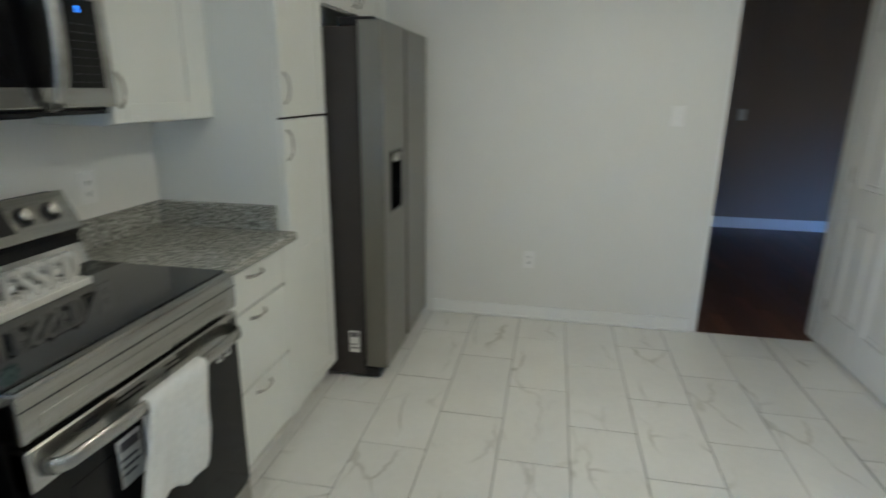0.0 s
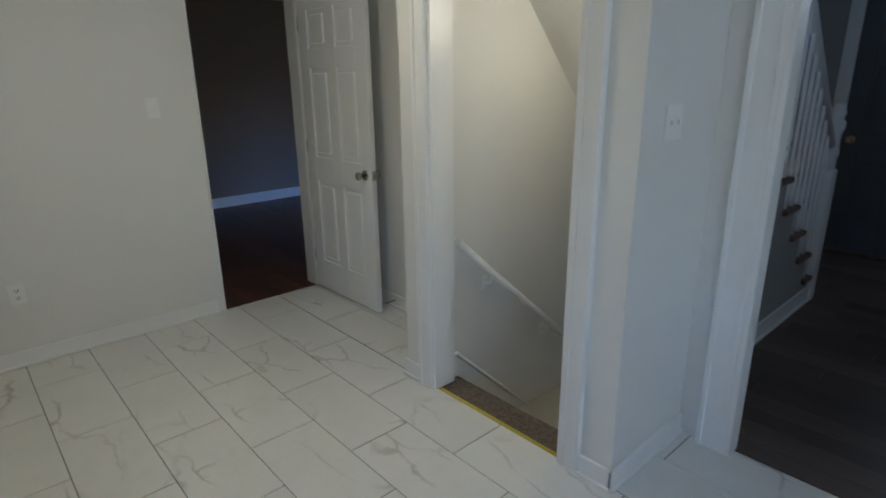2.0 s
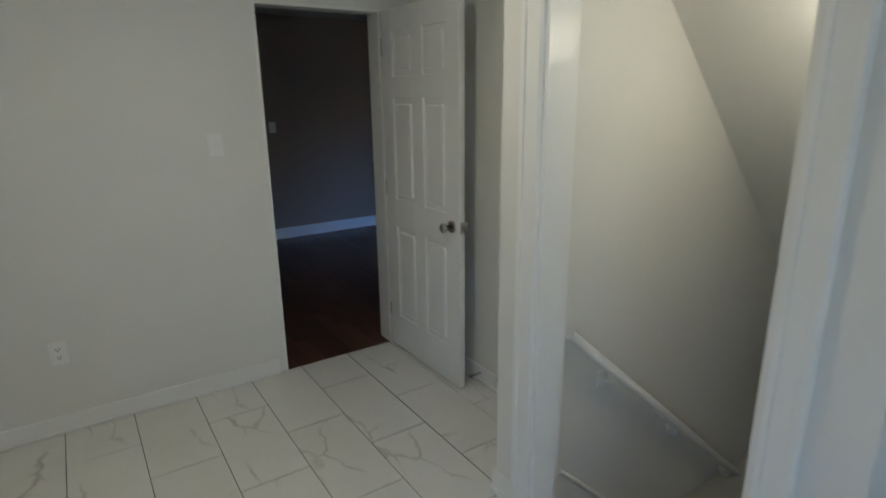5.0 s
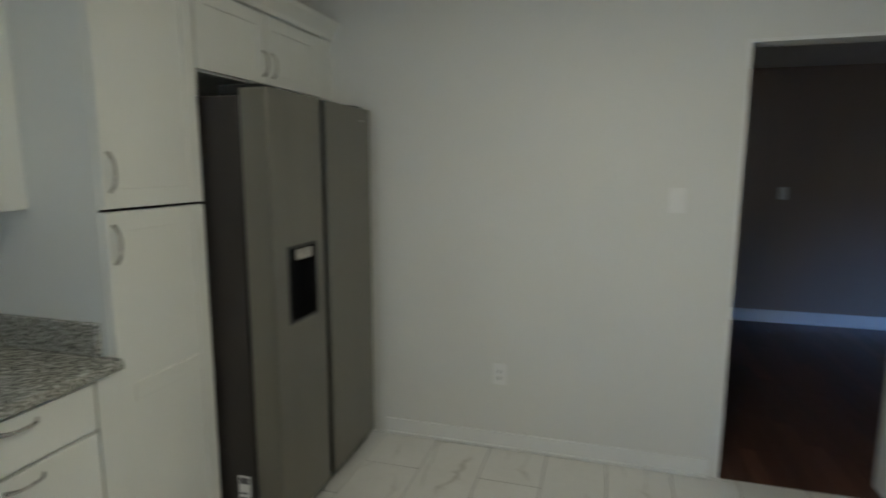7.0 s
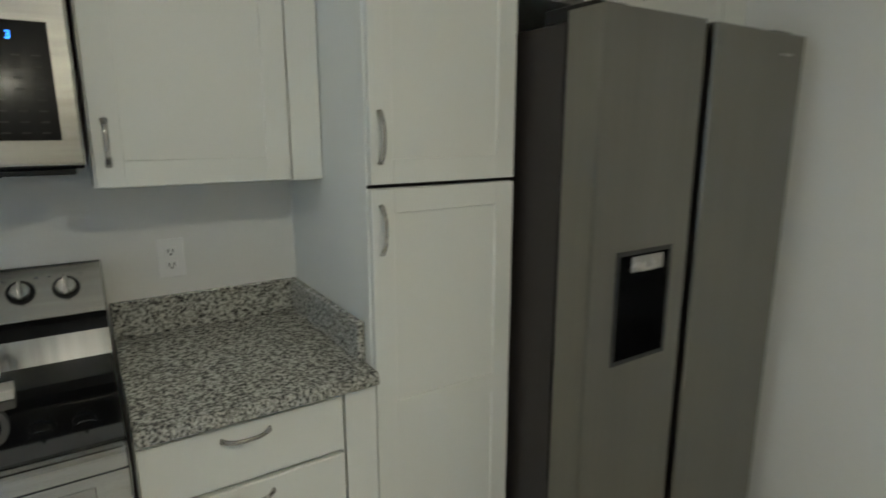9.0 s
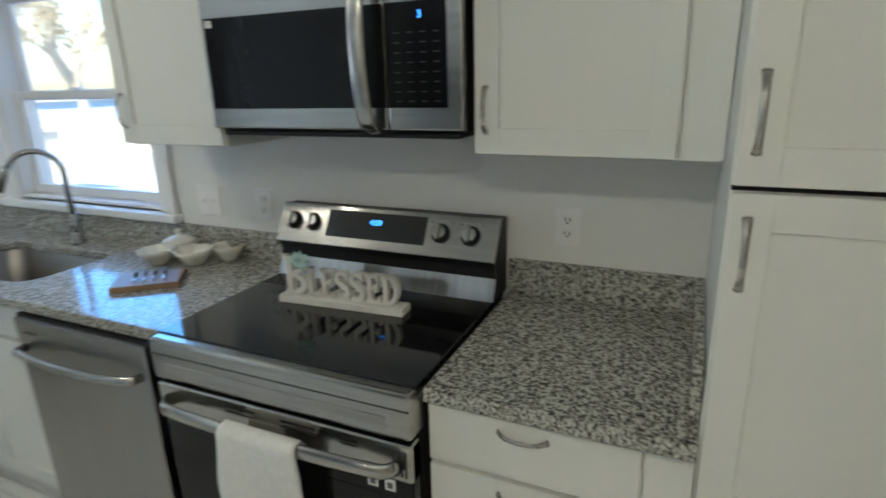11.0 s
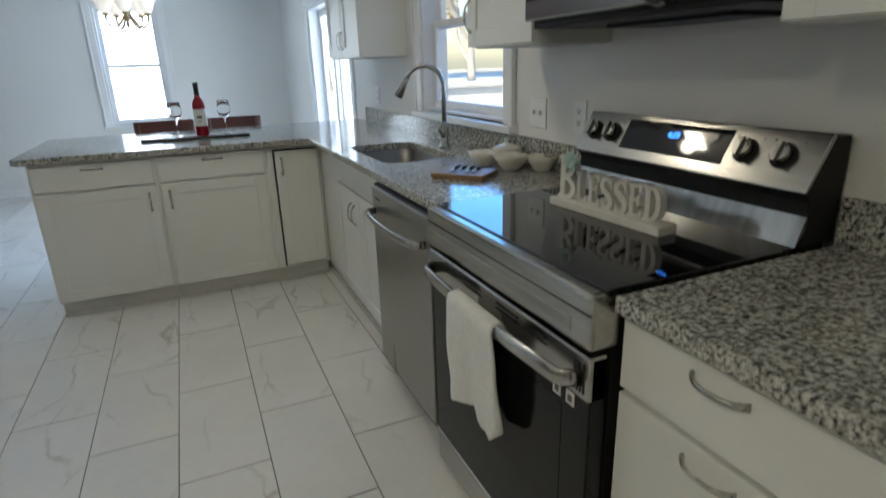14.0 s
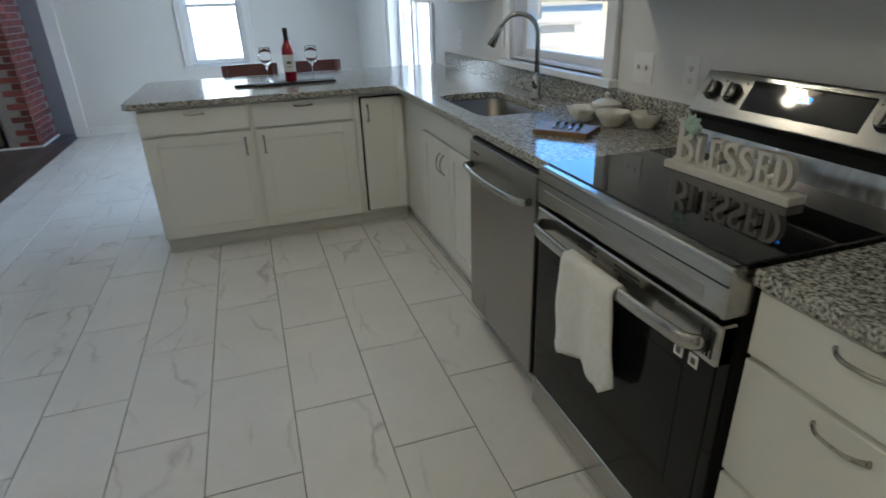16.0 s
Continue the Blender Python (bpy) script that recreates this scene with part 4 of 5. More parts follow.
# ---- range ----
def cooker():
    y0, y1 = 0.016, 0.786
    r = thing("range", (-0.30, 0.40, 0), "freestanding stainless steel electric range with a black glass cooktop", "range")
    part("body", B((-0.60, -0.015, y0 + 0.004, y1 - 0.004, 0.03, 0.895)), BLACK, r, "black enamel sides")
    part("cooktop", B((-0.585, 0.008, y0, y1, 0.905, 0.921), bevel=0.003), BLACK_GLASS, r, "glossy black ceramic glass top")
    bm = B((-0.03, 0.040, y0, y1, 0.800, 0.9165), bevel=0.010, seg=3)
    trim = part("front_panel", bm, STEEL, r)
    part("inset", B((0.0385, 0.042, y0 + 0.045, y1 - 0.06, 0.818, 0.852), bevel=0.0015), STEEL, trim)
    part("seam", B((0.039, 0.0415, y0 + 0.002, y1 - 0.002, 0.8735, 0.876)), BLACK, trim)
    # oven door
    d = part("oven_door", B((-0.01, 0.030, y0 + 0.003, y1 - 0.003, 0.148, 0.785), bevel=0.004), OVEN_GLASS, r, "black glass oven door")
    part("door_top_rail", B((-0.008, 0.036, y0 + 0.003, y1 - 0.003, 0.690, 0.786), bevel=0.004), STEEL, d, "stainless band with vent slots")
    for ya, yb in ((0.155, 0.195), (0.255, 0.35), (0.43, 0.53), (0.60, 0.645)):
        part("vent_slot", B((0.0345, 0.0372, ya, yb, 0.764, 0.769), (0.0345, 0.0372, ya, yb, 0.750, 0.755)), BLACK, d)
    for k in range(4):
        part("vent_slot", B((0.0345, 0.0372, y1 - 0.05 + k * 0.010, y1 - 0.045 + k * 0.010, 0.705, 0.770)), BLACK, d)
    bm = bmesh.new()
    pts = [(0.036, y0 + 0.03, 0.735), (0.062, y0 + 0.045, 0.735)] + [(0.072 + 0.012 * (1 - (k / 5) ** 2), (y0 + y1) / 2 + k / 5 * 0.325, 0.735) for k in range(-5, 6)] + [(0.062, y1 - 0.045, 0.735), (0.036, y1 - 0.03, 0.735)]
    tube(bm, pts, 0.0195, n=14, side=(0, 0, 1), flat=0.5)
    part("handle", bm, STEEL, d, "bowed stainless bar handle")
    part("window", B((0.0295, 0.0315, y0 + 0.09, y1 - 0.09, 0.29, 0.64), bevel=0.001), OVEN_GLASS, d)
    for k, ya in enumerate((0.665, 0.71)):
        part("sticker", B((0.0300, 0.0318, ya, ya + 0.026, 0.655, 0.685)), PAPER, d, "small white sticker")
        part("sticker_print", B((0.0316, 0.0322, ya + 0.006, ya + 0.020, 0.661, 0.677)), INK, d)
    tag = part("care_label", B((0.0298, 0.0324, 0.238, 0.318, 0.530, 0.660)), PAPER, d, "white printed label on the glass")
    part("label_print", B((0.0322, 0.0328, 0.246, 0.310, 0.625, 0.650), (0.0322, 0.0328, 0.246, 0.300, 0.598, 0.606), (0.0322, 0.0328, 0.246, 0.306, 0.578, 0.586), (0.0322, 0.0328, 0.246, 0.290, 0.558, 0.566)), INK, tag)
    part("storage_drawer", B((-0.01, 0.030, y0 + 0.003, y1 - 0.003, 0.030, 0.142), bevel=0.004), STEEL, r, "stainless lower drawer")
    for ya in (y0 + 0.05, y1 - 0.05):
        bm = bmesh.new()
        turned(bm, [(0.02, 0), (0.02, 0.045)], (-0.03, ya, 0), n=10)
        part("foot", bm, BLACK, r)
    # backguard: leaning control panel over a black throat and a steel ledge
    bm = bmesh.new()
    prism(bm, [(-0.612, y0, 0.92), (-0.49, y0, 0.92), (-0.515, y0, 0.955), (-0.515, y0, 1.015), (-0.50, y0, 1.035), (-0.565, y0, 1.150), (-0.612, y0, 1.150)], (0, y1 - y0, 0))
    guard = part("backguard", bm, BLACK, r, "black housing of the control panel")
    lean = Vector((-0.065, 0, 0.115)).normalized()
    out = Vector((0.115, 0, 0.065)).normalized()
    fr = Frame((-0.50, 0, 1.035), (0, 1, 0), out)
    up = lambda a, b, c: fr.o + Vector((0, a, 0)) + out * b + lean * c

    def plate(bm, a0, a1, b0, b1, c0, c1, bevel=0.0):
        vs = [bm.verts.new(up(a, b, c)) for a in (a0, a1) for b in (b0, b1) for c in (c0, c1)]
        fs = [bm.faces.new([vs[i] for i in q]) for q in ((0, 1, 3, 2), (4, 6, 7, 5), (0, 4, 5, 1), (2, 3, 7, 6), (0, 2, 6, 4), (1, 5, 7, 3))]
        bmesh.ops.recalc_face_normals(bm, faces=fs)
        if bevel:
            bmesh.ops.bevel(bm, geom=list({e for f in fs for e in f.edges}), offset=bevel, segments=2, affect="EDGES", profile=0.5)

    bm = bmesh.new()
    plate(bm, y0 - 0.002, y1 + 0.002, 0, 0.012, -0.002, 0.135, 0.004)
    panel = part("control_panel", bm, STEEL, guard, "brushed steel control panel")
    bm = bmesh.new()
    plate(bm, 0.205, 0.560, 0.0115, 0.014, 0.030, 0.118)
    part("display", bm, BLACK_GLASS, panel, "black glass display")
    bm = bmesh.new()
    m = Matrix((( 0, lean.x, out.x, 0), (1, lean.y, out.y, 0), (0, lean.z, out.z, 0), (0, 0, 0, 1)))
    m.translation = up(0.365, 0.0143, 0.078)
    letters(bm, "4:59", 0.024, 0.001, 0.0004, m)
    part("clock_digits", bm, BLUE_LED, panel, "blue lit clock digits reading 4:59")
    for a in (0.073, 0.150, 0.610, 0.705):
        bm = bmesh.new()
        p = up(a, 0.012, 0.072)
        tube(bm, [p, p + out * 0.006], [0.031, 0.029], n=20)
        kb = part("knob", bm, BLACK, panel, "black dial with a steel grip")
        bm = bmesh.new()
        tube(bm, [p + out * 0.006, p + out * 0.022, p + out * 0.026], [0.024, 0.022, 0.018], n=18)
        part("dial", bm, STEEL, kb)
        bm = bmesh.new()
        plate(bm, a - 0.005, a + 0.005, 0.034, 0.046, 0.048, 0.096, 0.002)
        part("grip", bm, STEEL, kb)
        for s in (-0.034, 0.034):
            bm = bmesh.new()
            plate(bm, a + s - 0.003, a + s + 0.003, 0.0118, 0.0126, 0.104, 0.108)
            part("dial_mark", bm, INK, panel)
    bm = bmesh.new()
    prism(bm, [(-0.505, y0, 0.921), (-0.488, y0, 0.921), (-0.512, y0, 0.985), (-0.52, y0, 0.985)], (0, y1 - y0, 0))
    part("ledge", bm, LEDGE, guard, "polished steel strip behind the cooktop with reflection streaks in its colour")


cooker()


def towel():
    """Folded over the oven handle, in soft folds."""
    bm = bmesh.new()
    nu, nv = 14, 22
    grid = []
    for j in range(nv + 1):
        s = j / nv
        row = []
        for i in range(nu + 1):
            u = i / nu
            y = 0.294 + 0.222 * u - 0.068 * s * (1 - u) + 0.006 * s * u
            if s < 0.12:
                a = math.pi * (1 - s / 0.12)
                x, z = 0.080 + 0.024 * math.cos(a), 0.738 + 0.022 * math.sin(a)
            else:
                drop = (s - 0.12) / 0.88
                x = 0.104 - 0.03 * drop + 0.010 * math.sin(u * 9 + 0.6) * drop + 0.006 * math.sin(u * 17 + s * 5) * drop
                z = 0.738 - (0.312 + 0.012 * math.sin(u * 11) + 0.006 * math.sin(u * 23) - 0.02 * max(0, u - 0.85) / 0.15) * drop
                y += 0.006 * math.sin(s * 9) * drop
            row.append(bm.verts.new((x, y, z)))
        grid.append(row)
    fs = [bm.faces.new((a[i], a[i + 1], b[i + 1], b[i])) for a, b in zip(grid, grid[1:]) for i in range(nu)]
    back = []
    for j in range(6):
        back.append([bm.verts.new((0.054 - 0.006 * j / 5, 0.315 + 0.110 * i / nu, 0.735 - 0.040 * j)) for i in range(nu + 1)])
    fs += [bm.faces.new((a[i], a[i + 1], b[i + 1], b[i])) for a, b in zip(back, back[1:]) for i in range(nu)]
    for f in fs:
        f.smooth = True
    bmesh.ops.recalc_face_normals(bm, faces=fs)
    bmesh.ops.solidify(bm, geom=fs, thickness=0.007)
    tagged(part("dish_towel", bm, TOWEL), "white terry dish towel hanging over the oven handle", "towel")


towel()


def microwave():
    y0, y1, z0, z1, f = 0.012, 0.782, 1.412, 1.842, -0.292
    m = thing("microwave", (-0.45, 0.40, z0), "stainless steel over-the-range microwave with a black glass door", "microwave")
    part("body", B((-0.62, f - 0.03, y0 + 0.003, y1 - 0.003, z0 + 0.004, z1), bevel=0.003), BLACK, m)
    split = 0.585
    d = part("door", B((f - 0.03, f, y0, split - 0.002, z0 + 0.012, z1), bevel=0.006, seg=2), STEEL, m, "stainless framed door")
    part("door_glass", B((f - 0.002, f + 0.002, y0 + 0.012, split - 0.004, 1.478, 1.714), bevel=0.001), OVEN_GLASS, d)
    pn = part("control_panel", B((f - 0.03, f, split, y1, z0 + 0.012, z1), bevel=0.006, seg=2), STEEL, m)
    part("panel_glass", B((f - 0.002, f + 0.002, split + 0.002, y1 - 0.038, 1.478, 1.714), bevel=0.001), OVEN_GLASS, pn)
    bm = bmesh.new()
    letters(bm, "3", 0.022, 0.001, 0.0003, Matrix(((0, 0, 1, f + 0.0022), (1, 0, 0, 0.672), (0, 1, 0, 1.678), (0, 0, 0, 1))))
    part("clock_digits", bm, BLUE_LED, pn, "blue lit digit")
    bm = bmesh.new()
    for r in range(8):
        for k in range(4):
            block(bm, f + 0.0021, f + 0.0024, split + 0.024 + 0.034 * k, split + 0.040 + 0.034 * k, 1.492 + 0.022 * r, 1.495 + 0.022 * r)
    part("key_legend", bm, LEGEND, pn, "faint grey rows of key labels")
    bm = bmesh.new()
    yc = split - 0.042
    pts = [(f, yc, 1.425), (f + 0.03, yc, 1.435)] + [(f + 0.040 + 0.020 * (1 - (k / 6) ** 2), yc, 1.63 + 0.175 * k / 6) for k in range(-6, 7)] + [(f + 0.03, yc, 1.815), (f, yc, 1.825)]
    tube(bm, pts, 0.023, n=14, side=(0, 1, 0), flat=0.5)
    part("handle", bm, STEEL, d, "bowed stainless handle")
    part("sticker", B((f + 0.002, f + 0.0028, y0 + 0.018, y0 + 0.040, 1.690, 1.708)), PAPER, d, "small white sticker")
    part("underside", B((-0.61, f - 0.02, y0 + 0.02, y1 - 0.02, z0 - 0.008, z0 + 0.004), bevel=0.002), BLACK, m, "black underside with filters")
    part("vent_housing", B((-0.60, -0.42, 0.22, 0.62, z0 - 0.018, z0 - 0.008), bevel=0.002), BLACK, m)


microwave()


def dishwasher():
    y0, y1 = -0.646, -0.030
    d = thing("dishwasher", (-0.30, -0.33, 0), "stainless steel dishwasher with a bowed bar handle", "dishwasher")
    part("body", B((-0.60, -0.03, y0, y1, 0.09, 0.872)), BLACK, d)
    f = part("door", B((-0.03, 0.014, y0 + 0.018, y1 - 0.012, 0.10, 0.862), bevel=0.005, seg=2), STEEL_DW, d, "brushed steel door")
    part("control_strip", B((-0.028, 0.0015, y0 + 0.02, y1 - 0.014, 0.858, 0.872)), BLACK, d)
    part("toe_kick", B((-0.09, -0.06, y0, y1, 0.0, 0.10)), FRIDGE_SIDE, d)
    bm = bmesh.new()
    pts = [(0.014, y0 + 0.05, 0.765), (0.04, y0 + 0.055, 0.765)] + [(0.050 + 0.022 * (1 - (k / 6) ** 2), (y0 + y1) / 2 + 0.245 * k / 6, 0.765) for k in range(-6, 7)] + [(0.04, y1 - 0.05, 0.765), (0.014, y1 - 0.045, 0.765)]
    tube(bm, pts, 0.014, n=12, side=(0, 0, 1), flat=0.7)
    part("handle", bm, STEEL, f, "bowed steel bar handle")
    part("badge", B((0.0138, 0.0148, y0 + 0.06, y0 + 0.12, 0.815, 0.822)), SLOT, f)


dishwasher()


def fridge():
    y0, y1, sp = 1.800, 2.700, 2.212
    f = thing("refrigerator", (-0.15, 2.25, 0), "stainless steel side-by-side refrigerator with a water dispenser", "refrigerator")
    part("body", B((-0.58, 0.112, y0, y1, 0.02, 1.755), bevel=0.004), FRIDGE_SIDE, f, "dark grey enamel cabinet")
    X0, X1 = 0.122, 0.236
    part("freezer_door", B((X0, X1, sp + 0.018, y1, 0.075, 1.780), bevel=0.006, seg=2), STEEL_V, f, "brushed steel door")
    # the left door has a recess for the dispenser, built of four slabs round it
    dy0, dy1, dz0, dz1 = 1.892, 2.115, 0.880, 1.192
    d = part("dispenser_door", B((X0, X1, y0, dy0, 0.075, 1.780), (X0, X1, dy1, sp - 0.028, 0.075, 1.780), (X0, X1, dy0, dy1, 0.075, dz0), (X0, X1, dy0, dy1, dz1, 1.780)), STEEL_V, f, "brushed steel door")
    part("edge", B((X0 + 0.004, X1 - 0.004, y0 - 0.004, y0 + 0.001, 0.08, 1.775), bevel=0.002), STEEL_V, d)
    r = part("dispenser", B((X0, X0 + 0.015, dy0, dy1, dz0, dz1), (X0 + 0.015, X1 + 0.002, dy0, dy0 + 0.012, dz0, dz1), (X0 + 0.015, X1 + 0.002, dy1 - 0.012, dy1, dz0, dz1), (X0 + 0.015, X1 + 0.002, dy0 + 0.012, dy1 - 0.012, dz1 - 0.012, dz1), (X0 + 0.015, X1 + 0.002, dy0 + 0.012, dy1 - 0.012, dz0, dz0 + 0.012)), BLACK_GLASS, d, "black water and ice dispenser recess")
    part("dispenser_panel", B((X1 - 0.010, X1 + 0.003, dy0 + 0.06, dy1 - 0.035, dz1 - 0.062, dz1 - 0.018), bevel=0.003), NICKEL, r, "grey dispenser control pad")
    part("paddle", B((X0 + 0.015, X0 + 0.030, dy0 + 0.075, dy0 + 0.095, dz0 + 0.05, dz1 - 0.08), bevel=0.003), STEEL, r)
    part("centre_gap", B((0.115, X1 - 0.07, sp - 0.030, sp + 0.020, 0.07, 1.775)), BLACK, f, "black recessed grip between the doors")
    part("base_grille", B((0.03, 0.19, y0 + 0.005, y1 - 0.005, 0.012, 0.068), bevel=0.004), BLACK, f)
    for ya, yb in ((y0 + 0.01, y0 + 0.12), (y1 - 0.12, y1 - 0.01)):
        part("hinge_cover", B((0.02, 0.20, ya, yb, 1.755, 1.795), bevel=0.008, seg=2), BLACK, f)
    part("door_gasket", B((0.111, 0.123, y0 + 0.006, y1 - 0.006, 0.08, 1.77)), BLACK, f)
    part("badge", B((X1 - 0.001, X1 + 0.001, 2.56, 2.63, 1.715, 1.722)), NICKEL, f)
    part("energy_label", B((0.03, 0.085, y0 - 0.0012, y0 + 0.001, 0.15, 0.27)), PAPER, f, "white label on the side")
    part("label_print", B((0.036, 0.079, y0 - 0.0018, y0 - 0.0010, 0.235, 0.262), (0.036, 0.079, y0 - 0.0018, y0 - 0.0010, 0.17, 0.178), (0.036, 0.070, y0 - 0.0018, y0 - 0.0010, 0.19, 0.198)), INK, f)
    for ya in (y0 + 0.06, y1 - 0.06):
        bm = bmesh.new()
        turned(bm, [(0.022, 0), (0.022, 0.03)], (0.10, ya, 0), n=10)
        part("foot", bm, BLACK, f)


fridge()


# ---- things on the counters ----
def ribbon(bm, fr, pts, widths, deep=0.022):
    """A flat stroke along pts of the sign's face, pushed through its depth."""
    rim = [[], []]
    for i, (a, c) in enumerate(pts):
        p, q = pts[max(i - 1, 0)], pts[min(i + 1, len(pts) - 1)]
        da, dc = q[0] - p[0], q[1] - p[1]
        n = math.hypot(da, dc)
        for side, k in ((0, 1), (1, -1)):
            rim[side].append((a - k * dc / n * widths[i] / 2, c + k * da / n * widths[i] / 2))
    prev = None
    for (a0, c0), (a1, c1) in zip(*rim):
        ring = [bm.verts.new(fr.at(a, o, c)) for a, c, o in ((a0, c0, -deep / 2), (a0, c0, deep / 2), (a1, c1, deep / 2), (a1, c1, -deep / 2))]
        if prev:
            for i in range(4):
                bm.faces.new((prev[i], prev[(i + 1) % 4], ring[(i + 1) % 4], ring[i]))
        else:
            bm.faces.new(ring)
        prev = ring
    bm.faces.new(prev)
    bmesh.ops.recalc_face_normals(bm, faces=bm.faces)


def slab_letter(bm, fr, ch, a, c, w, h):
    """One bold capital with bracketed feet: B, L, E, S or D."""
    stem, thin, d = 0.30 * w, 0.010, 0.011
    bar = lambda a0, a1, c0, c1: block(bm, a + a0, a + a1, -d, d, c + c0, c + c1, fr=fr, bevel=0.001)
    arc = lambda ca, cc, ra, rc, t0, t1: [(a + ca + ra * math.cos(radians(t0 + (t1 - t0) * k / 10)), c + cc + rc * math.sin(radians(t0 + (t1 - t0) * k / 10))) for k in range(11)]
    swell = [thin + (stem * 0.9 - thin) * math.sin(math.pi * k / 10) for k in range(11)]
    if ch in "BLED":
        bar(0.12 * w, 0.12 * w + stem, 0, h)
        bar(0, 0.12 * w + stem * 1.2, 0, thin)
        bar(0, 0.12 * w + stem * 1.2, h - thin, h)
    if ch in "LE":
        bar(0.12 * w + stem, w, 0, thin)
        bar(w - 0.009, w, thin, 0.24 * h)
    if ch == "E":
        bar(0.12 * w + stem, w * 0.95, h - thin, h)
        bar(w * 0.95 - 0.009, w * 0.95, 0.76 * h, h - thin)
        bar(0.12 * w + stem, 0.72 * w, 0.47 * h, 0.47 * h + thin)
        bar(0.72 * w - 0.004, 0.72 * w + 0.004, 0.38 * h, 0.66 * h)
    if ch == "B":
        ribbon(bm, fr, arc(0.42 * w, 0.76 * h, 0.42 * w, 0.24 * h - thin / 2, 90, -90), swell)
        ribbon(bm, fr, arc(0.42 * w, 0.27 * h, 0.48 * w, 0.27 * h - thin / 2, 90, -90), swell)
    if ch == "D":
        ribbon(bm, fr, arc(0.40 * w, 0.5 * h, 0.50 * w, 0.5 * h - thin / 2, 90, -90), swell)
    if ch == "S":
        top = arc(0.5 * w, 0.74 * h, 0.36 * w, 0.26 * h - thin / 2, 20, 250)
        low = arc(0.5 * w, 0.26 * h, 0.36 * w, 0.26 * h - thin / 2, 70, -160)
        ribbon(bm, fr, top + low, [thin, thin, thin] + [0.011 + 0.0008 * k for k in range(8)] + [0.018 - 0.0007 * k for k in range(8)] + [thin, thin, thin])
        bar(0.78 * w, 0.93 * w, 0.68 * h, h)
        bar(0.07 * w, 0.22 * w, 0, 0.32 * h)


def sign():
    s = thing("word_sign", (-0.31, 0.385, 0.921), "white distressed wooden sign reading BLESSED with a mint bow", "sign")
    fr = Frame((-0.305, 0.188, 0.921), Vector((-0.062, 0.996, 0)), Vector((0.996, 0.062, 0)))
    part("base", B((0, 0.402, -0.03, 0.03, 0, 0.022), fr=fr, bevel=0.002), SIGN, s)
    at = 0.014
    for k, ch in enumerate("BLESSED"):
        w, h = (0.070, 0.118) if k == 0 else ((0.052, 0.088) if ch == "D" else (0.045, 0.086))
        bm = bmesh.new()
        slab_letter(bm, fr, ch, at, 0.0225, w, h)
        part("letter", bm, SIGN, s, "chunky white slab-serif letter " + ch)
        at += w + 0.0035
    bm = bmesh.new()
    for k in range(9):
        t = 2 * math.pi * k / 9
        p = fr.at(0.085, 0.02, 0.135)
        e = p + fr.u * 0.034 * math.cos(t) + Vector((0, 0, 0.030 * math.sin(t))) + fr.n * 0.008
        tube(bm, [p, p.lerp(e, 0.5) + fr.n * 0.006, e], [0.004, 0.011, 0.003], n=6, flat=0.5)
    part("bow", bm, MINT, s, "small mint ribbon bow")


sign()


def bowls():
    for i, (x, y, r) in enumerate(((-0.475, -0.365, 0.068), (-0.565, -0.285, 0.060), (-0.43, -0.50, 0.066), (-0.535, -0.50, 0.066))):
        b = thing("serving_bowl", (x, y, 0.915), "small cream ceramic bowl with a fluted rim" if i < 3 else "small cream ceramic bowl with a knobbed lid", "bowl", "snack bowls")
        bm = bmesh.new()
        turned(bm, [(r * 0.45, 0.0005), (r * 0.55, 0.006), (r * 0.85, 0.035), (r, 0.058), (r * 0.96, 0.058), (r * 0.8, 0.036), (r * 0.45, 0.012), (r * 0.1, 0.010)], (x, y, 0.915), n=30, wave=0.09, lobes=8)
        part("bowl", bm, CERAMIC, b)
        if i == 3:
            bm = bmesh.new()
            turned(bm, [(r * 0.95, 0.059), (r * 0.9, 0.066), (r * 0.4, 0.080), (0.010, 0.083), (0.008, 0.092), (0.014, 0.102), (0.004, 0.108)], (x, y, 0.915), n=24)
            part("lid", bm, CERAMIC, b)


bowls()


def cutting_board():
    fr = Frame((-0.265, -0.345, 0.915), Vector((-0.62, 0.78, 0)), Vector((0.78, 0.62, 0)))
    b = tagged(part("cutting_board", B((-0.105, 0.105, -0.075, 0.075, 0.0005, 0.020), fr=fr, bevel=0.003, seg=2), WALNUT), "small brown wooden cutting board on the granite", "cutting board")
    for i in range(4):
        a = -0.05 + 0.030 * i
        k = thing("spreader", fr.at(a, 0, 0.0205), "small steel cheese spreader with a dark handle", "utensil", "cheese spreaders")
        bm = bmesh.new()
        tube(bm, [fr.at(a, -0.055, 0.027), fr.at(a + 0.008, -0.01, 0.027)], [0.0065, 0.005], n=8)
        part("handle", bm, SLATE, k)
        bm = bmesh.new()
        tube(bm, [fr.at(a + 0.008, -0.01, 0.0265), fr.at(a + 0.012, 0.03, 0.0255), fr.at(a + 0.018, 0.055, 0.0255)], [0.004, 0.008, 0.003], n=8, flat=0.35, side=(0.62, -0.78, 0))
        part("blade", bm, NICKEL, k)


cutting_board()


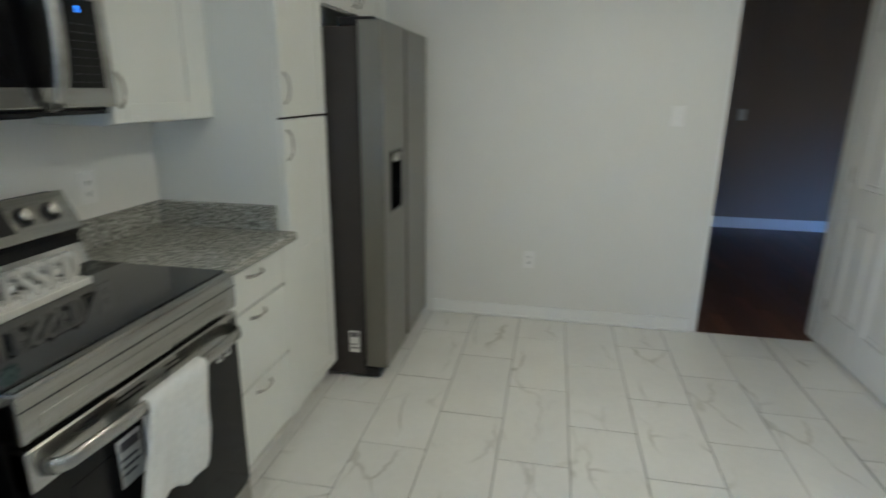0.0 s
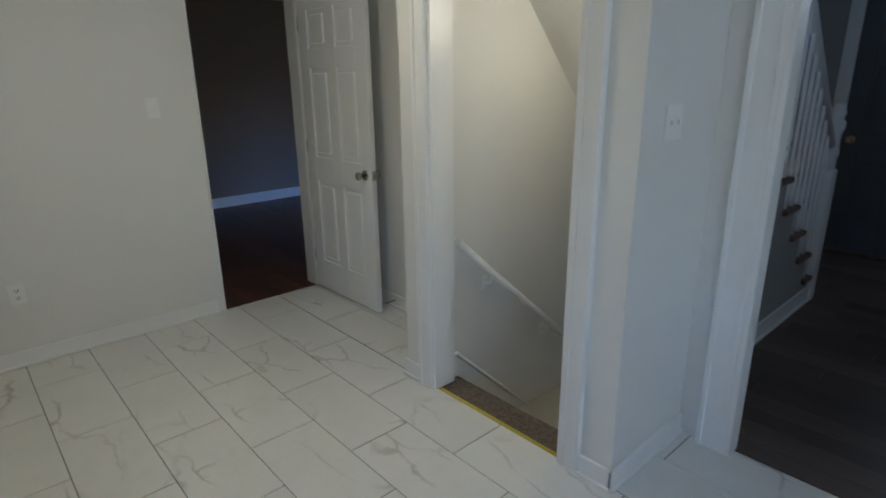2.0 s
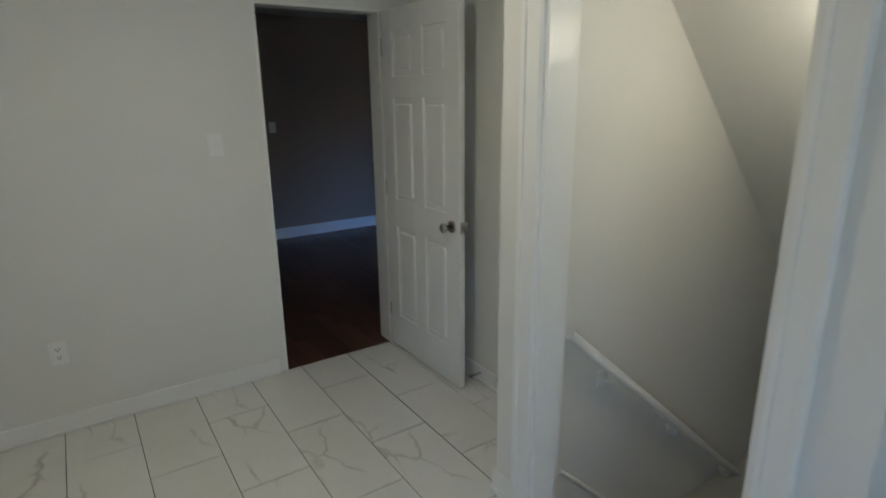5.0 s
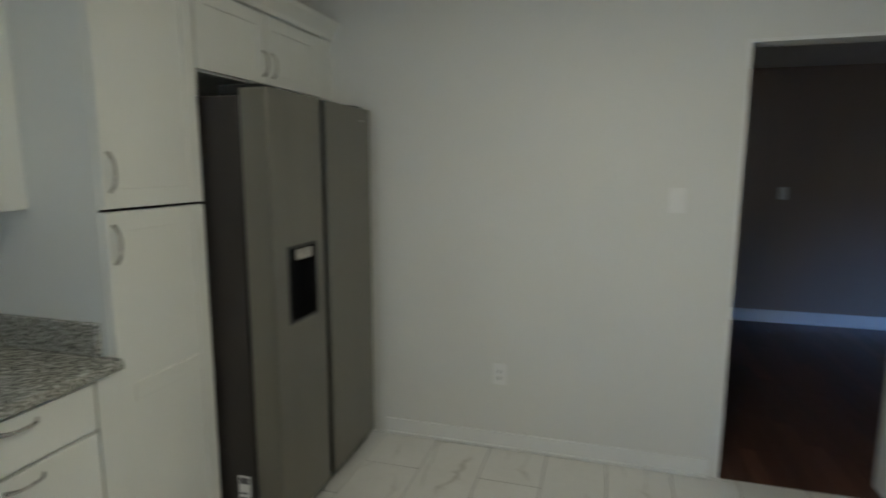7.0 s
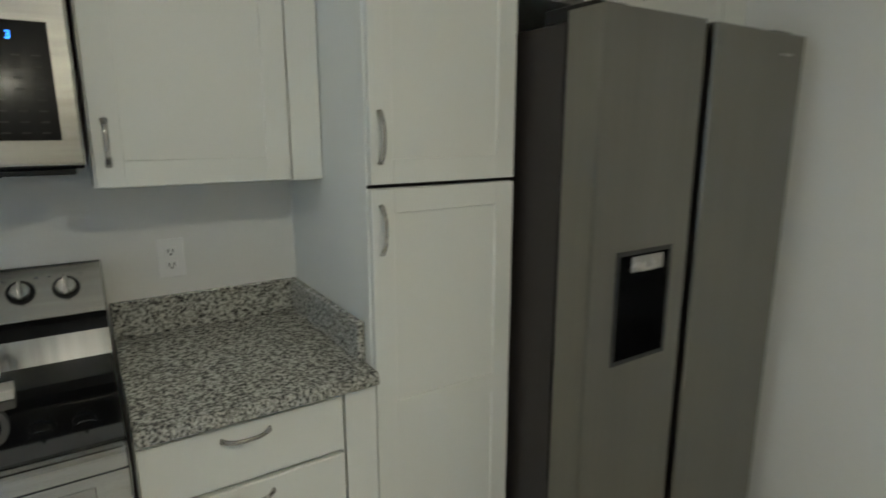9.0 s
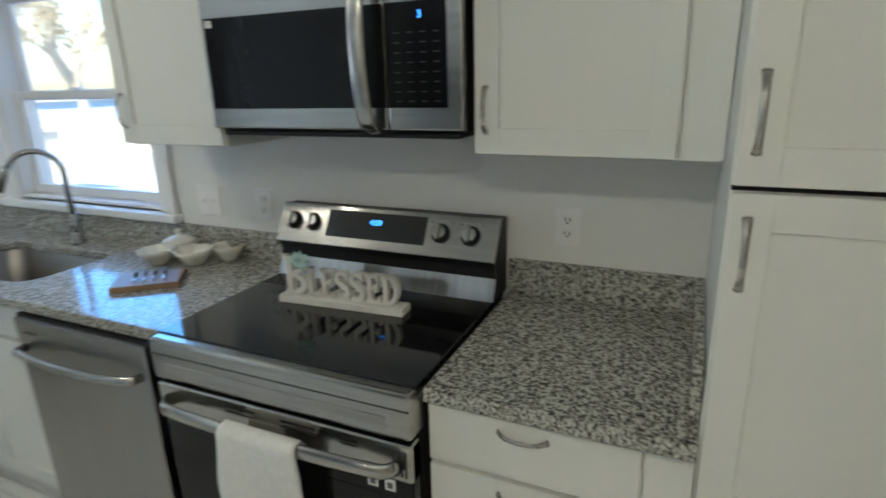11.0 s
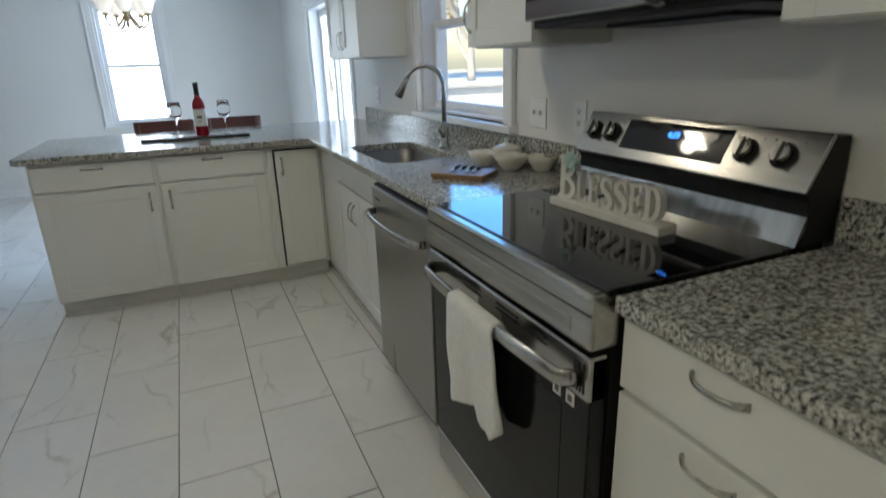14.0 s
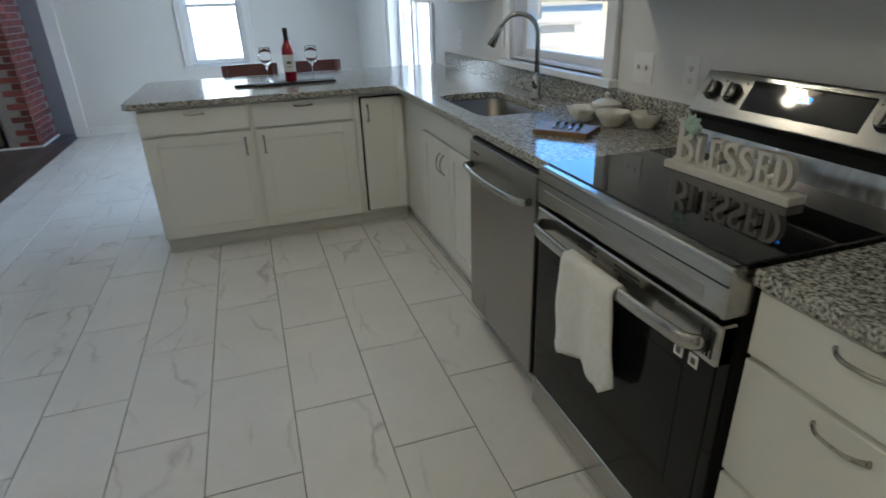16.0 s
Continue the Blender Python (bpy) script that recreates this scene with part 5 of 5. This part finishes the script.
def wine_set():
    z = 0.915
    bm = B((0.295, 0.80, -2.4350, -2.3000, z + 0.001, z + 0.016), bevel=0.005, seg=2)
    block(bm, 0.79, 0.925, -2.3850, -2.3450, z + 0.001, z + 0.016, bevel=0.005, seg=2)
    tagged(part("serving_board", bm, SLATE), "black paddle serving board on the peninsula", "serving board")
    b = thing("wine_bottle", (0.57, -2.3700, z + 0.0165), "bottle of red rose wine with a white label", "bottle")
    bm = bmesh.new()
    turned(bm, [(0.034, 0), (0.037, 0.004), (0.037, 0.185), (0.034, 0.205), (0.018, 0.232), (0.0145, 0.25), (0.0145, 0.262)], (0.57, -2.3700, z + 0.0165), n=24)
    part("body", bm, ROSE, b, "deep pink glass")
    bm = bmesh.new()
    turned(bm, [(0.0152, 0.240), (0.0150, 0.30), (0.0165, 0.305), (0.0165, 0.318), (0.013, 0.320)], (0.57, -2.3700, z + 0.0165), n=18)
    part("foil", bm, WINE_GLASS_DARK, b, "black neck foil")
    bm = bmesh.new()
    turned(bm, [(0.0374, 0.060), (0.0376, 0.062), (0.0376, 0.160), (0.0374, 0.162)], (0.57, -2.3700, z + 0.0165), n=24)
    part("label", bm, PAPER, b, "white paper label")
    part("label_print", B((0.560, 0.590, -2.3335, -2.3315, z + 0.125, z + 0.140), (0.563, 0.587, -2.3335, -2.3315, z + 0.105, z + 0.109)), INK, b)
    g = thing("wine_glass", (0.71, -2.3950, z + 0.0165), "clear stemmed wine glass on the black board", "wine glass", "wine glasses")
    bm = bmesh.new()
    turned(bm, [(0.033, 0.0), (0.033, 0.002), (0.006, 0.006), (0.0035, 0.02), (0.0035, 0.095), (0.012, 0.105), (0.030, 0.122), (0.039, 0.145), (0.040, 0.165), (0.032, 0.208), (0.0308, 0.208), (0.0385, 0.165), (0.0375, 0.146), (0.029, 0.1245), (0.002, 0.110)], (0.71, -2.3950, z + 0.0165), n=28)
    part("glass", bm, CLEAR, g)
    copy_thing(g, pose(0.43, -2.3500, z + 0.0165))


wine_set()


# ---- outlets and switches ----
def plate(name, label, fr, a, z, kind):
    t = thing(name, fr.at(a, 0, z), label, "outlet" if kind == "outlet" else "light switch")
    w = 0.115 if kind == "double" else 0.072
    part("cover_plate", B((a - w / 2, a + w / 2, 0, 0.0055, z - 0.058, z + 0.058), fr=fr, bevel=0.002, seg=2), WHITE_PLASTIC, t)
    if kind == "outlet":
        for s in (-0.02, 0.02):
            part("socket", B((a - 0.017, a + 0.017, 0.0045, 0.0075, z + s - 0.014, z + s + 0.014), fr=fr, bevel=0.002), WHITE_PLASTIC, t)
            part("slots", B((a - 0.008, a - 0.005, 0.0072, 0.0079, z + s - 0.004, z + s + 0.007), (a + 0.005, a + 0.008, 0.0072, 0.0079, z + s - 0.004, z + s + 0.007), (a - 0.003, a + 0.003, 0.0072, 0.0079, z + s - 0.011, z + s - 0.006), fr=fr), SLOT, t)
    else:
        for s in ((-0.023, 0.023) if kind == "double" else (0,)):
            part("toggle", B((a + s - 0.005, a + s + 0.005, 0.004, 0.016, z - 0.006, z + 0.010), fr=fr, bevel=0.002), WHITE_PLASTIC, t)


W = Frame((WX, 0, 0), (0, 1, 0), (1, 0, 0))
E = Frame((0, END, 0), (1, 0, 0), (0, -1, 0))
plate("wall_outlet", "white double outlet above the granite backsplash", W, 0.965, 1.130, "outlet")
plate("light_switch", "white double switch plate beside the sink window", W, -0.405, 1.120, "double")
plate("wall_outlet", "white double outlet beside the range", W, -0.14, 1.122, "outlet")
plate("wall_outlet", "white double outlet above the far granite backsplash", W, -2.46, 1.115, "outlet")
plate("wall_outlet", "white double outlet low on the end wall", E, 0.902, 0.412, "outlet")
plate("light_switch", "white single switch beside the doorway", E, 1.722, 1.345, "single")
plate("light_switch", "white switch plate on the pillar's side", Frame((0, 0.10, 0), (1, 0, 0), (0, -1, 0)), 2.55, 1.345, "double")
plate("light_switch", "white switch plate in the unlit room", Frame((0, 6.0, 0), (1, 0, 0), (0, -1, 0)), 3.0, 1.25, "single")


# ---- lamps ----
def bell(bm, at, h=0.132, r=0.074):
    prof = [(0.028, 0), (0.042, -0.010), (0.056, -0.038), (0.065, -0.08), (r, -h), (r - 0.004, -h), (0.061, -0.08), (0.052, -0.038), (0.038, -0.013), (0.012, -0.007)]
    turned(bm, prof, at, n=24)


def pendant(x, y, z, label):
    p = thing("pendant_lamp", (x, y, z), label, "pendant lamp", "pendant lamps")
    bm = bmesh.new()
    bell(bm, (x, y, z + 0.142))
    part("shade", bm, SHADE, p, "white opal glass bell shade")
    bm = bmesh.new()
    turned(bm, [(0.034, 0.14), (0.034, 0.165), (0.018, 0.18), (0.016, 0.215), (0.008, 0.225)], (x, y, z), n=16)
    part("socket", bm, BRASS, p)
    bm = bmesh.new()
    tube(bm, [(x, y, z + 0.22), (x, y, TOP - 0.015)], 0.005, n=8)
    part("rod", bm, BRASS, p)
    bm = bmesh.new()
    turned(bm, [(0.062, -0.018), (0.062, -0.006), (0.058, -0.0005)], (x, y, TOP), n=20)
    part("canopy", bm, NICKEL, p)


pendant(0.68, -2.42, 1.855, "brass pendant lamp with a white bell shade over the peninsula")
pendant(-0.32, -1.05, 1.835, "brass pendant lamp with a white bell shade over the sink")


def chandelier(x, y, z):
    c = thing("chandelier", (x, y, z), "brass and nickel chandelier with five upturned white glass shades", "chandelier")
    bm = bmesh.new()
    turned(bm, [(0.004, -0.02), (0.022, -0.005), (0.014, 0.02), (0.030, 0.05), (0.016, 0.09), (0.012, 0.20), (0.022, 0.25), (0.030, 0.28), (0.010, 0.33)], (x, y, z), n=16)
    part("stem", bm, BRASS, c)
    for k in range(5):
        t = 2 * math.pi * k / 5 + 0.3
        d = Vector((math.cos(t), math.sin(t), 0))
        o = Vector((x, y, z))
        bm = bmesh.new()
        tube(bm, [o + d * r + Vector((0, 0, h)) for r, h in ((0.016, 0.05), (0.04, 0.0), (0.08, -0.055), (0.12, -0.075), (0.155, -0.05), (0.173, 0.0), (0.171, 0.03))], 0.010, n=8)
        part("arm", bm, BRASS, c)
        bm = bmesh.new()
        turned(bm, [(0.024, 0.0), (0.036, 0.012), (0.052, 0.036), (0.062, 0.068), (0.076, 0.094), (0.096, 0.109), (0.093, 0.110), (0.072, 0.094), (0.058, 0.068), (0.048, 0.037), (0.030, 0.016), (0.008, 0.012)], o + d * 0.171 + Vector((0, 0, 0.045)), n=24)
        part("shade", bm, SHADE, c, "white upturned glass shade")
        bm = bmesh.new()
        turned(bm, [(0.010, 0.02), (0.030, 0.028), (0.032, 0.038), (0.024, 0.0445)], o + d * 0.171, n=14)
        part("cup", bm, BRASS, c)
    n = int((TOP - 0.03 - z - 0.33) / 0.03)
    for k in range(n):
        bm = bmesh.new()
        a = z + 0.335 + 0.03 * k
        s = (0.009, 0, 0) if k % 2 else (0, 0.009, 0)
        s = Vector(s)
        q = Vector((x, y, a))
        tube(bm, [q - s, q - s + Vector((0, 0, 0.03)), q + s + Vector((0, 0, 0.03)), q + s, q - s], 0.002, n=5)
        part("chain_link", bm, NICKEL, c)
    bm = bmesh.new()
    turned(bm, [(0.065, -0.03), (0.05, -0.012), (0.065, -0.0005)], (x, y, TOP), n=20)
    part("canopy", bm, NICKEL, c)


chandelier(0.98, -4.40, 1.766)


def flush_light(x, y):
    f = thing("ceiling_light", (x, y, TOP - 0.1), "round flush ceiling light with a lit glass dome", "ceiling light")
    bm = bmesh.new()
    turned(bm, [(0.085, -0.03), (0.09, -0.015), (0.085, -0.0005)], (x, y, TOP), n=28)
    part("pan", bm, NICKEL, f)
    bm = bmesh.new()
    turned(bm, [(0.076, -0.031), (0.074, -0.05), (0.06, -0.075), (0.03, -0.088), (0.01, -0.09)], (x, y, TOP), n=28)
    g = part("dome", bm, LAMP_GLASS, f, "lit white glass dome")
    g.visible_shadow = False


flush_light(1.50, 1.25)
flush_light(0.48, -0.90)


def stair_light():
    f = thing("stair_light", (2.95, 0.42, 1.84), "bare bulb in a white porcelain holder under the stair ceiling", "ceiling light")
    bm = bmesh.new()
    turned(bm, [(0.05, 0.185), (0.05, 0.075), (0.03, 0.06), (0.02, 0.05)], (2.95, 0.42, 1.80), n=16)
    part("holder", bm, WHITE_PLASTIC, f)
    bm = bmesh.new()
    turned(bm, [(0.014, 0.055), (0.028, 0.02), (0.030, 0.0), (0.02, -0.022), (0.004, -0.03)], (2.95, 0.42, 1.80), n=16)
    g = part("bulb", bm, LAMP_GLASS, f, "lit glass bulb")
    g.visible_shadow = False


stair_light()


# ---- dining chairs and fireplace ----
def stool(x, y):
    s = thing("counter_chair", (x, y, 0), "mahogany wooden counter chair with a curved top rail", "chair", "chairs at the peninsula")
    for sx in (-0.19, 0.19):
        bm = bmesh.new()
        tube(bm, [(x + sx, y - 0.02, 0), (x + sx, y + 0.0, 0.62), (x + sx * 0.95, y - 0.06, 0.97)], [0.018, 0.020, 0.016], n=8)
        part("back_post", bm, MAHOGANY, s)
        bm = bmesh.new()
        tube(bm, [(x + sx, y + 0.40, 0), (x + sx * 0.95, y + 0.37, 0.60)], [0.016, 0.020], n=8)
        part("leg", bm, MAHOGANY, s)
    for z, h in ((0.885, 0.085), (0.74, 0.05)):
        bm = bmesh.new()
        pts = [(x + 0.205 * k / 5, y - 0.055 - 0.03 * (1 - (k / 5) ** 2), z + h / 2) for k in range(-5, 6)]
        rows = [[bm.verts.new((px, py + o, pz + u)) for o, u in ((-0.011, -h / 2), (0.011, -h / 2), (0.011, h / 2), (-0.011, h / 2))] for px, py, pz in pts]
        for p, q in zip(rows, rows[1:]):
            for i in range(4):
                bm.faces.new((p[i], p[(i + 1) % 4], q[(i + 1) % 4], q[i]))
        bm.faces.new(rows[0]), bm.faces.new(rows[-1])
        bmesh.ops.recalc_face_normals(bm, faces=bm.faces)
        part("top_rail" if z > 0.8 else "cross_rail", bm, MAHOGANY, s)
    part("seat", B((x - 0.21, x + 0.21, y - 0.01, y + 0.39, 0.60, 0.635), bevel=0.014, seg=2), MAHOGANY, s)
    part("stretcher", B((x - 0.19, x + 0.19, y + 0.375, y + 0.395, 0.22, 0.25), (x - 0.19, x + 0.19, y - 0.015, y + 0.005, 0.30, 0.33)), MAHOGANY, s)


stool(0.81, -3.20)
stool(0.32, -3.20)


def fireplace():
    f = thing("fireplace", (4.1, -6.1, 0), "red brick fireplace with an arched iron firebox front", "fireplace")
    back = part("masonry", B((3.15, 3.45, -6.50, -5.86, 0, TOP), (3.45, 4.25, -6.50, -5.86, 1.05, TOP), (4.25, 5.4, -6.50, -5.86, 0, TOP), (3.45, 4.25, -6.50, -6.40, 0, 1.05), (3.15, 5.4, -5.86, -5.856, 0, 0.001)), MORTAR, f, "light mortar joints")
    me = bpy.data.meshes.new("brick")
    bm = B((0, 0.195, 0, 0.012, 0, 0.058), bevel=0.003)
    bm.to_mesh(me)
    bm.free()
    me.materials.append(BRICK)
    me2 = bpy.data.meshes.new("brick")
    bm = B((0, 0.092, 0, 0.012, 0, 0.058), bevel=0.003)
    bm.to_mesh(me2)
    bm.free()
    me2.materials.append(BRICK)
    for row in range(34):
        z = 0.006 + 0.0695 * row
        x = 3.155 if row % 2 == 0 else 3.155 + 0.1025
        spots = [(x + 0.2075 * k, me) for k in range(6)] + ([(3.155, me2)] if row % 2 else [])
        for bx, mesh in spots:
            w = 0.195 if mesh is me else 0.092
            if z < 1.05 and bx + w > 3.45 and bx < 4.25:
                continue
            if bx > 4.35:
                continue
            b = new("brick", mesh)
            b.parent, b.matrix_parent_inverse = f, f.matrix_world.inverted()
            b.matrix_basis = pose(bx, -5.861, z)
        for k in range(3):
            b = new("brick", me)
            b.parent, b.matrix_parent_inverse = f, f.matrix_world.inverted()
            b.matrix_basis = pose(3.151, -6.48 + 0.2075 * k + (0.1 if row % 2 else 0.0), z, 0, 0, 90)
    bm = bmesh.new()
    arch = [(3.45, 0.0)] + [(3.85 + 0.36 * math.cos(t), 0.62 + 0.36 * math.sin(t)) for t in [math.pi - math.pi * k / 14 for k in range(15)]] + [(4.25, 0.0), (4.25, 1.06), (3.45, 1.06)]
    prism(bm, [(a, -5.90, c) for a, c in arch], (0, 0.05, 0))
    part("firebox_front", bm, IRON, f, "grey iron arched surround")
    part("firebox", B((3.45, 3.47, -6.40, -5.90, 0, 1.05), (4.23, 4.25, -6.40, -5.90, 0, 1.05), (3.47, 4.23, -6.40, -6.38, 0, 1.05), (3.47, 4.23, -6.38, -5.9, 0, 0.02)), SOOT, f)
    part("shoe_moulding", B((3.13, 5.4, -5.848, -5.830, 0, 0.022), (3.12, 3.138, -6.5, -5.83, 0, 0.022), bevel=0.003), TRIM, f, "white moulding at the foot")
    c = thing("pillar_candle", (3.62, -6.02, 0.02), "short cream pillar candles inside the firebox", "candle")
    for i, (dx, h) in enumerate(((0, 0.24), (0.12, 0.15), (0.25, 0.19))):
        bm = bmesh.new()
        turned(bm, [(0.045, 0), (0.045, h), (0.040, h + 0.004), (0.005, h - 0.004)], (3.60 + dx, -6.02, 0.0205), n=16)
        part("candle", bm, CANDLE, c)


fireplace()


# ---- outdoors ----
ground = setting("ground", "pale winter lawn round the house", "ground", LAWN, (-160, 160, -160, 160, -0.75, -0.45))
setting("pavement", "pale concrete patio behind the house", "patio", CONCRETE, (-4.2, WX - 0.16, -5.6, 0.5, -0.45, -0.12))


def fence():
    f = thing("board_fence", (-6, -15, -0.45), "long pale weathered board fence", "fence")
    me = bpy.data.meshes.new("board")
    bm = B((0, 0.138, 0, 0.02, 0, 1.15), bevel=0.003)
    bm.to_mesh(me)
    bm.free()
    me.materials.append(FENCE)
    for k in range(180):
        b = new("board", me)
        b.parent, b.matrix_parent_inverse = f, f.matrix_world.inverted()
        b.matrix_basis = pose(-18 + 0.142 * k, -15, -0.45)
    for z in (-0.2, 0.45):
        part("rail", B((-18, 7.5, -15.05, -15.0, z, z + 0.09)), FENCE, f)


fence()


def deck_rail():
    r = thing("deck_railing", (-2.6, -1.2, -0.12), "red stained wooden deck railing", "railing")
    for y in (-2.8, -1.75, -0.70):
        part("post", B((-2.65, -2.56, y, y + 0.09, -0.12, 0.98), bevel=0.006), DECK_RED, r)
    for z in (0.15, 0.82):
        part("rail", B((-2.63, -2.58, -2.8, -0.66, z, z + 0.07), bevel=0.004), DECK_RED, r)


deck_rail()


def shed():
    h = thing("garden_shed", (-4.6, -9.2, -0.45), "low white garden shed beyond the patio", "shed")
    part("wall", B((-5.4, -3.9, -10.0, -8.9, -0.45, 0.85)), FENCE, h)
    part("roof", B((-5.5, -3.8, -10.1, -8.8, 0.85, 0.93), bevel=0.01), CONCRETE, h)


shed()


def tree(x, y, h, seed, leafy):
    rnd = random.Random(seed)
    t = thing("tree", (x, y, -0.45), "bare winter tree with a few dry leaves", "tree")
    bm = bmesh.new()
    tips = []

    def limb(p, d, length, r, depth):
        q = p + d * length
        mid = p.lerp(q, 0.5) + Vector((rnd.uniform(-1, 1), rnd.uniform(-1, 1), 0)) * length * 0.06
        tube(bm, [p, mid, q], [r, r * 0.8, r * 0.6], n=6, cap=False)
        if depth == 0:
            tips.append((p, q))
            return
        for _ in range(3 if depth > 1 else 4):
            e = (d + Vector((rnd.uniform(-1, 1), rnd.uniform(-1, 1), rnd.uniform(-0.2, 0.7))) * 0.75).normalized()
            limb(p.lerp(q, rnd.uniform(0.55, 1.0)), e, length * rnd.uniform(0.55, 0.75), r * 0.55, depth - 1)

    limb(Vector((x, y, -0.5)), Vector((0, 0, 1)), h * 0.35, h * 0.028, 3)
    part("trunk", bm, BARK, t)
    bm = bmesh.new()
    for p, q in tips:
        for _ in range(leafy):
            c = p.lerp(q, rnd.random()) + Vector((rnd.uniform(-1, 1), rnd.uniform(-1, 1), rnd.uniform(-1, 1))) * 0.18
            u, v = (Vector((rnd.uniform(-1, 1), rnd.uniform(-1, 1), rnd.uniform(-1, 1))).normalized() * rnd.uniform(0.05, 0.11) for _ in range(2))
            bm.faces.new([bm.verts.new(c + w) for w in (u, v, -u, -v)])
    part("crown", bm, LEAF, t)


for i, (x, y, h) in enumerate(((-6, -17, 6.5), (-9, -17.5, 7), (-3.2, -18, 6), (-12, -18, 7.5), (-0.5, -17.5, 6.5), (2.2, -18.5, 7), (-7.5, -20, 8), (-4.5, -21, 8), (-16, -12, 8), (-17, -6, 8), (0.8, -20, 8))):
    tree(x, y, h, 11 + i, 24)


# clear sky over the yard behind the sink window
def sky_backdrop():
    m = bpy.data.materials.new("clear_blue_sky")
    m.use_nodes = True
    n, link = m.node_tree.nodes, m.node_tree.links.new
    n.remove(n["Principled BSDF"])
    em, tc, sep, rng, ramp = (n.new(k) for k in ("ShaderNodeEmission", "ShaderNodeTexCoord", "ShaderNodeSeparateXYZ", "ShaderNodeMapRange", "ShaderNodeValToRGB"))
    link(tc.outputs["Object"], sep.inputs[0]), link(sep.outputs["Z"], rng.inputs[0])
    rng.inputs[1].default_value, rng.inputs[2].default_value = 9.0, 60.0
    ramp.color_ramp.elements[0].color, ramp.color_ramp.elements[1].color = (0.14, 0.44, 1.0, 1), (0.08, 0.30, 1.0, 1)
    link(rng.outputs[0], ramp.inputs[0]), link(ramp.outputs[0], em.inputs["Color"])
    em.inputs["Strength"].default_value = 4.0
    link(em.outputs[0], n["Material Output"].inputs[0])
    bm = bmesh.new()
    rows = []
    for k in range(25):
        a = radians(185 + 100 * k / 24)
        rows.append([bm.verts.new((62 * math.cos(a), 62 * math.sin(a), z)) for z in (9.0, 60.0)])
    for p, q in zip(rows, rows[1:]):
        bm.faces.new((p[0], q[0], q[1], p[1]))
    return tagged(part("backdrop", bm, m), "clear blue sky above the yard", "sky", kind="structure")


sky_backdrop()

# ---- floor pieces ----
PX, PY, GX, GY = 0.301, 0.3065, 0.26, -0.2635
ROOMS = ((WX + 0.003, 2.3655, -6.298, END + 0.002), (2.3685, 2.858, 1.302, END + 0.002), (2.3685, 2.932, -3.0, 0.098), (2.3685, 2.868, -6.298, -3.0))
UNDERS = ((WX, -0.12, -3.0, 2.9),)
tile_meshes = {}


def floor_tiles():
    done = []
    for k in range(-3, 10):
        for j in range(-22, 12):
            if (j - k - 1) % 2:
                continue
            x0, x1, y0, y1 = GX + PX * k, GX + PX * (k + 1), GY + PY * j, GY + PY * (j + 2)
            for rx0, rx1, ry0, ry1 in ROOMS:
                a0, a1, b0, b1 = max(x0, rx0), min(x1, rx1), max(y0, ry0), min(y1, ry1)
                if a1 - a0 < 0.015 or b1 - b0 < 0.015 or (a1 < -0.11 and b0 > -2.6):
                    continue
                w, d = round(a1 - a0, 3), round(b1 - b0, 3)
                if (w, d) not in tile_meshes:
                    g = 0.0017
                    bm = B((g, w - g, 1.5 * g, d - 1.5 * g, -0.012, 0.0), bevel=0.0008)
                    me = bpy.data.meshes.new("tile")
                    bm.to_mesh(me)
                    bm.free()
                    me.materials.append(TILE)
                    tile_meshes[(w, d)] = me
                t = new("tile", tile_meshes[(w, d)])
                t.parent = floor
                t.matrix_basis = pose(a0, b0, 0)


floor_tiles()


def planks(parent, mat, x0, x1, y0, y1, along, width, length, seed):
    rnd = random.Random(seed)
    span, run = ((y0, y1), (x0, x1)) if along == "x" else ((x0, x1), (y0, y1))
    n = int(round((span[1] - span[0]) / width))
    w = (span[1] - span[0]) / n
    me = bpy.data.meshes.new("plank")
    bm = B((0.0008, length - 0.0008, 0.0008, w - 0.0008, -0.01, 0.0), bevel=0.001)
    bm.to_mesh(me)
    bm.free()
    me.materials.append(mat)
    for i in range(n):
        p = run[0] - rnd.uniform(0, length * 0.8)
        while p < run[1]:
            ob = None
            lo, hi = max(p, run[0]), min(p + length, run[1])
            if hi - lo > 0.03:
                mesh = me
                if hi - lo < length - 1e-4:
                    mesh = bpy.data.meshes.new("plank")
                    bm = B((0.0008, hi - lo - 0.0008, 0.0008, w - 0.0008, -0.01, 0.0), bevel=0.001)
                    bm.to_mesh(mesh)
                    bm.free()
                    mesh.materials.append(mat)
                ob = new("plank", mesh)
                ob.parent = parent
                s = span[0] + w * i
                ob.matrix_basis = pose(lo, s, 0) if along == "x" else pose(s + w, lo, 0, 0, 0, 90)
            p += length


planks(floor_hall, WOOD_GREY, 2.94, 6.45, -1.65, 0.20, "y", 0.13, 1.1, 3)
planks(floor_hall, WOOD_GREY, 5.20, 6.45, 0.20, 1.14, "y", 0.13, 1.1, 8)
planks(floor_dark, WOOD_DARK, 0.6, 5.5, END + 0.004, 6.0, "y", 0.09, 1.0, 4)
planks(floor_family, WOOD_GREY, 2.875, 6.5, -6.5, -3.0, "y", 0.13, 1.1, 5)
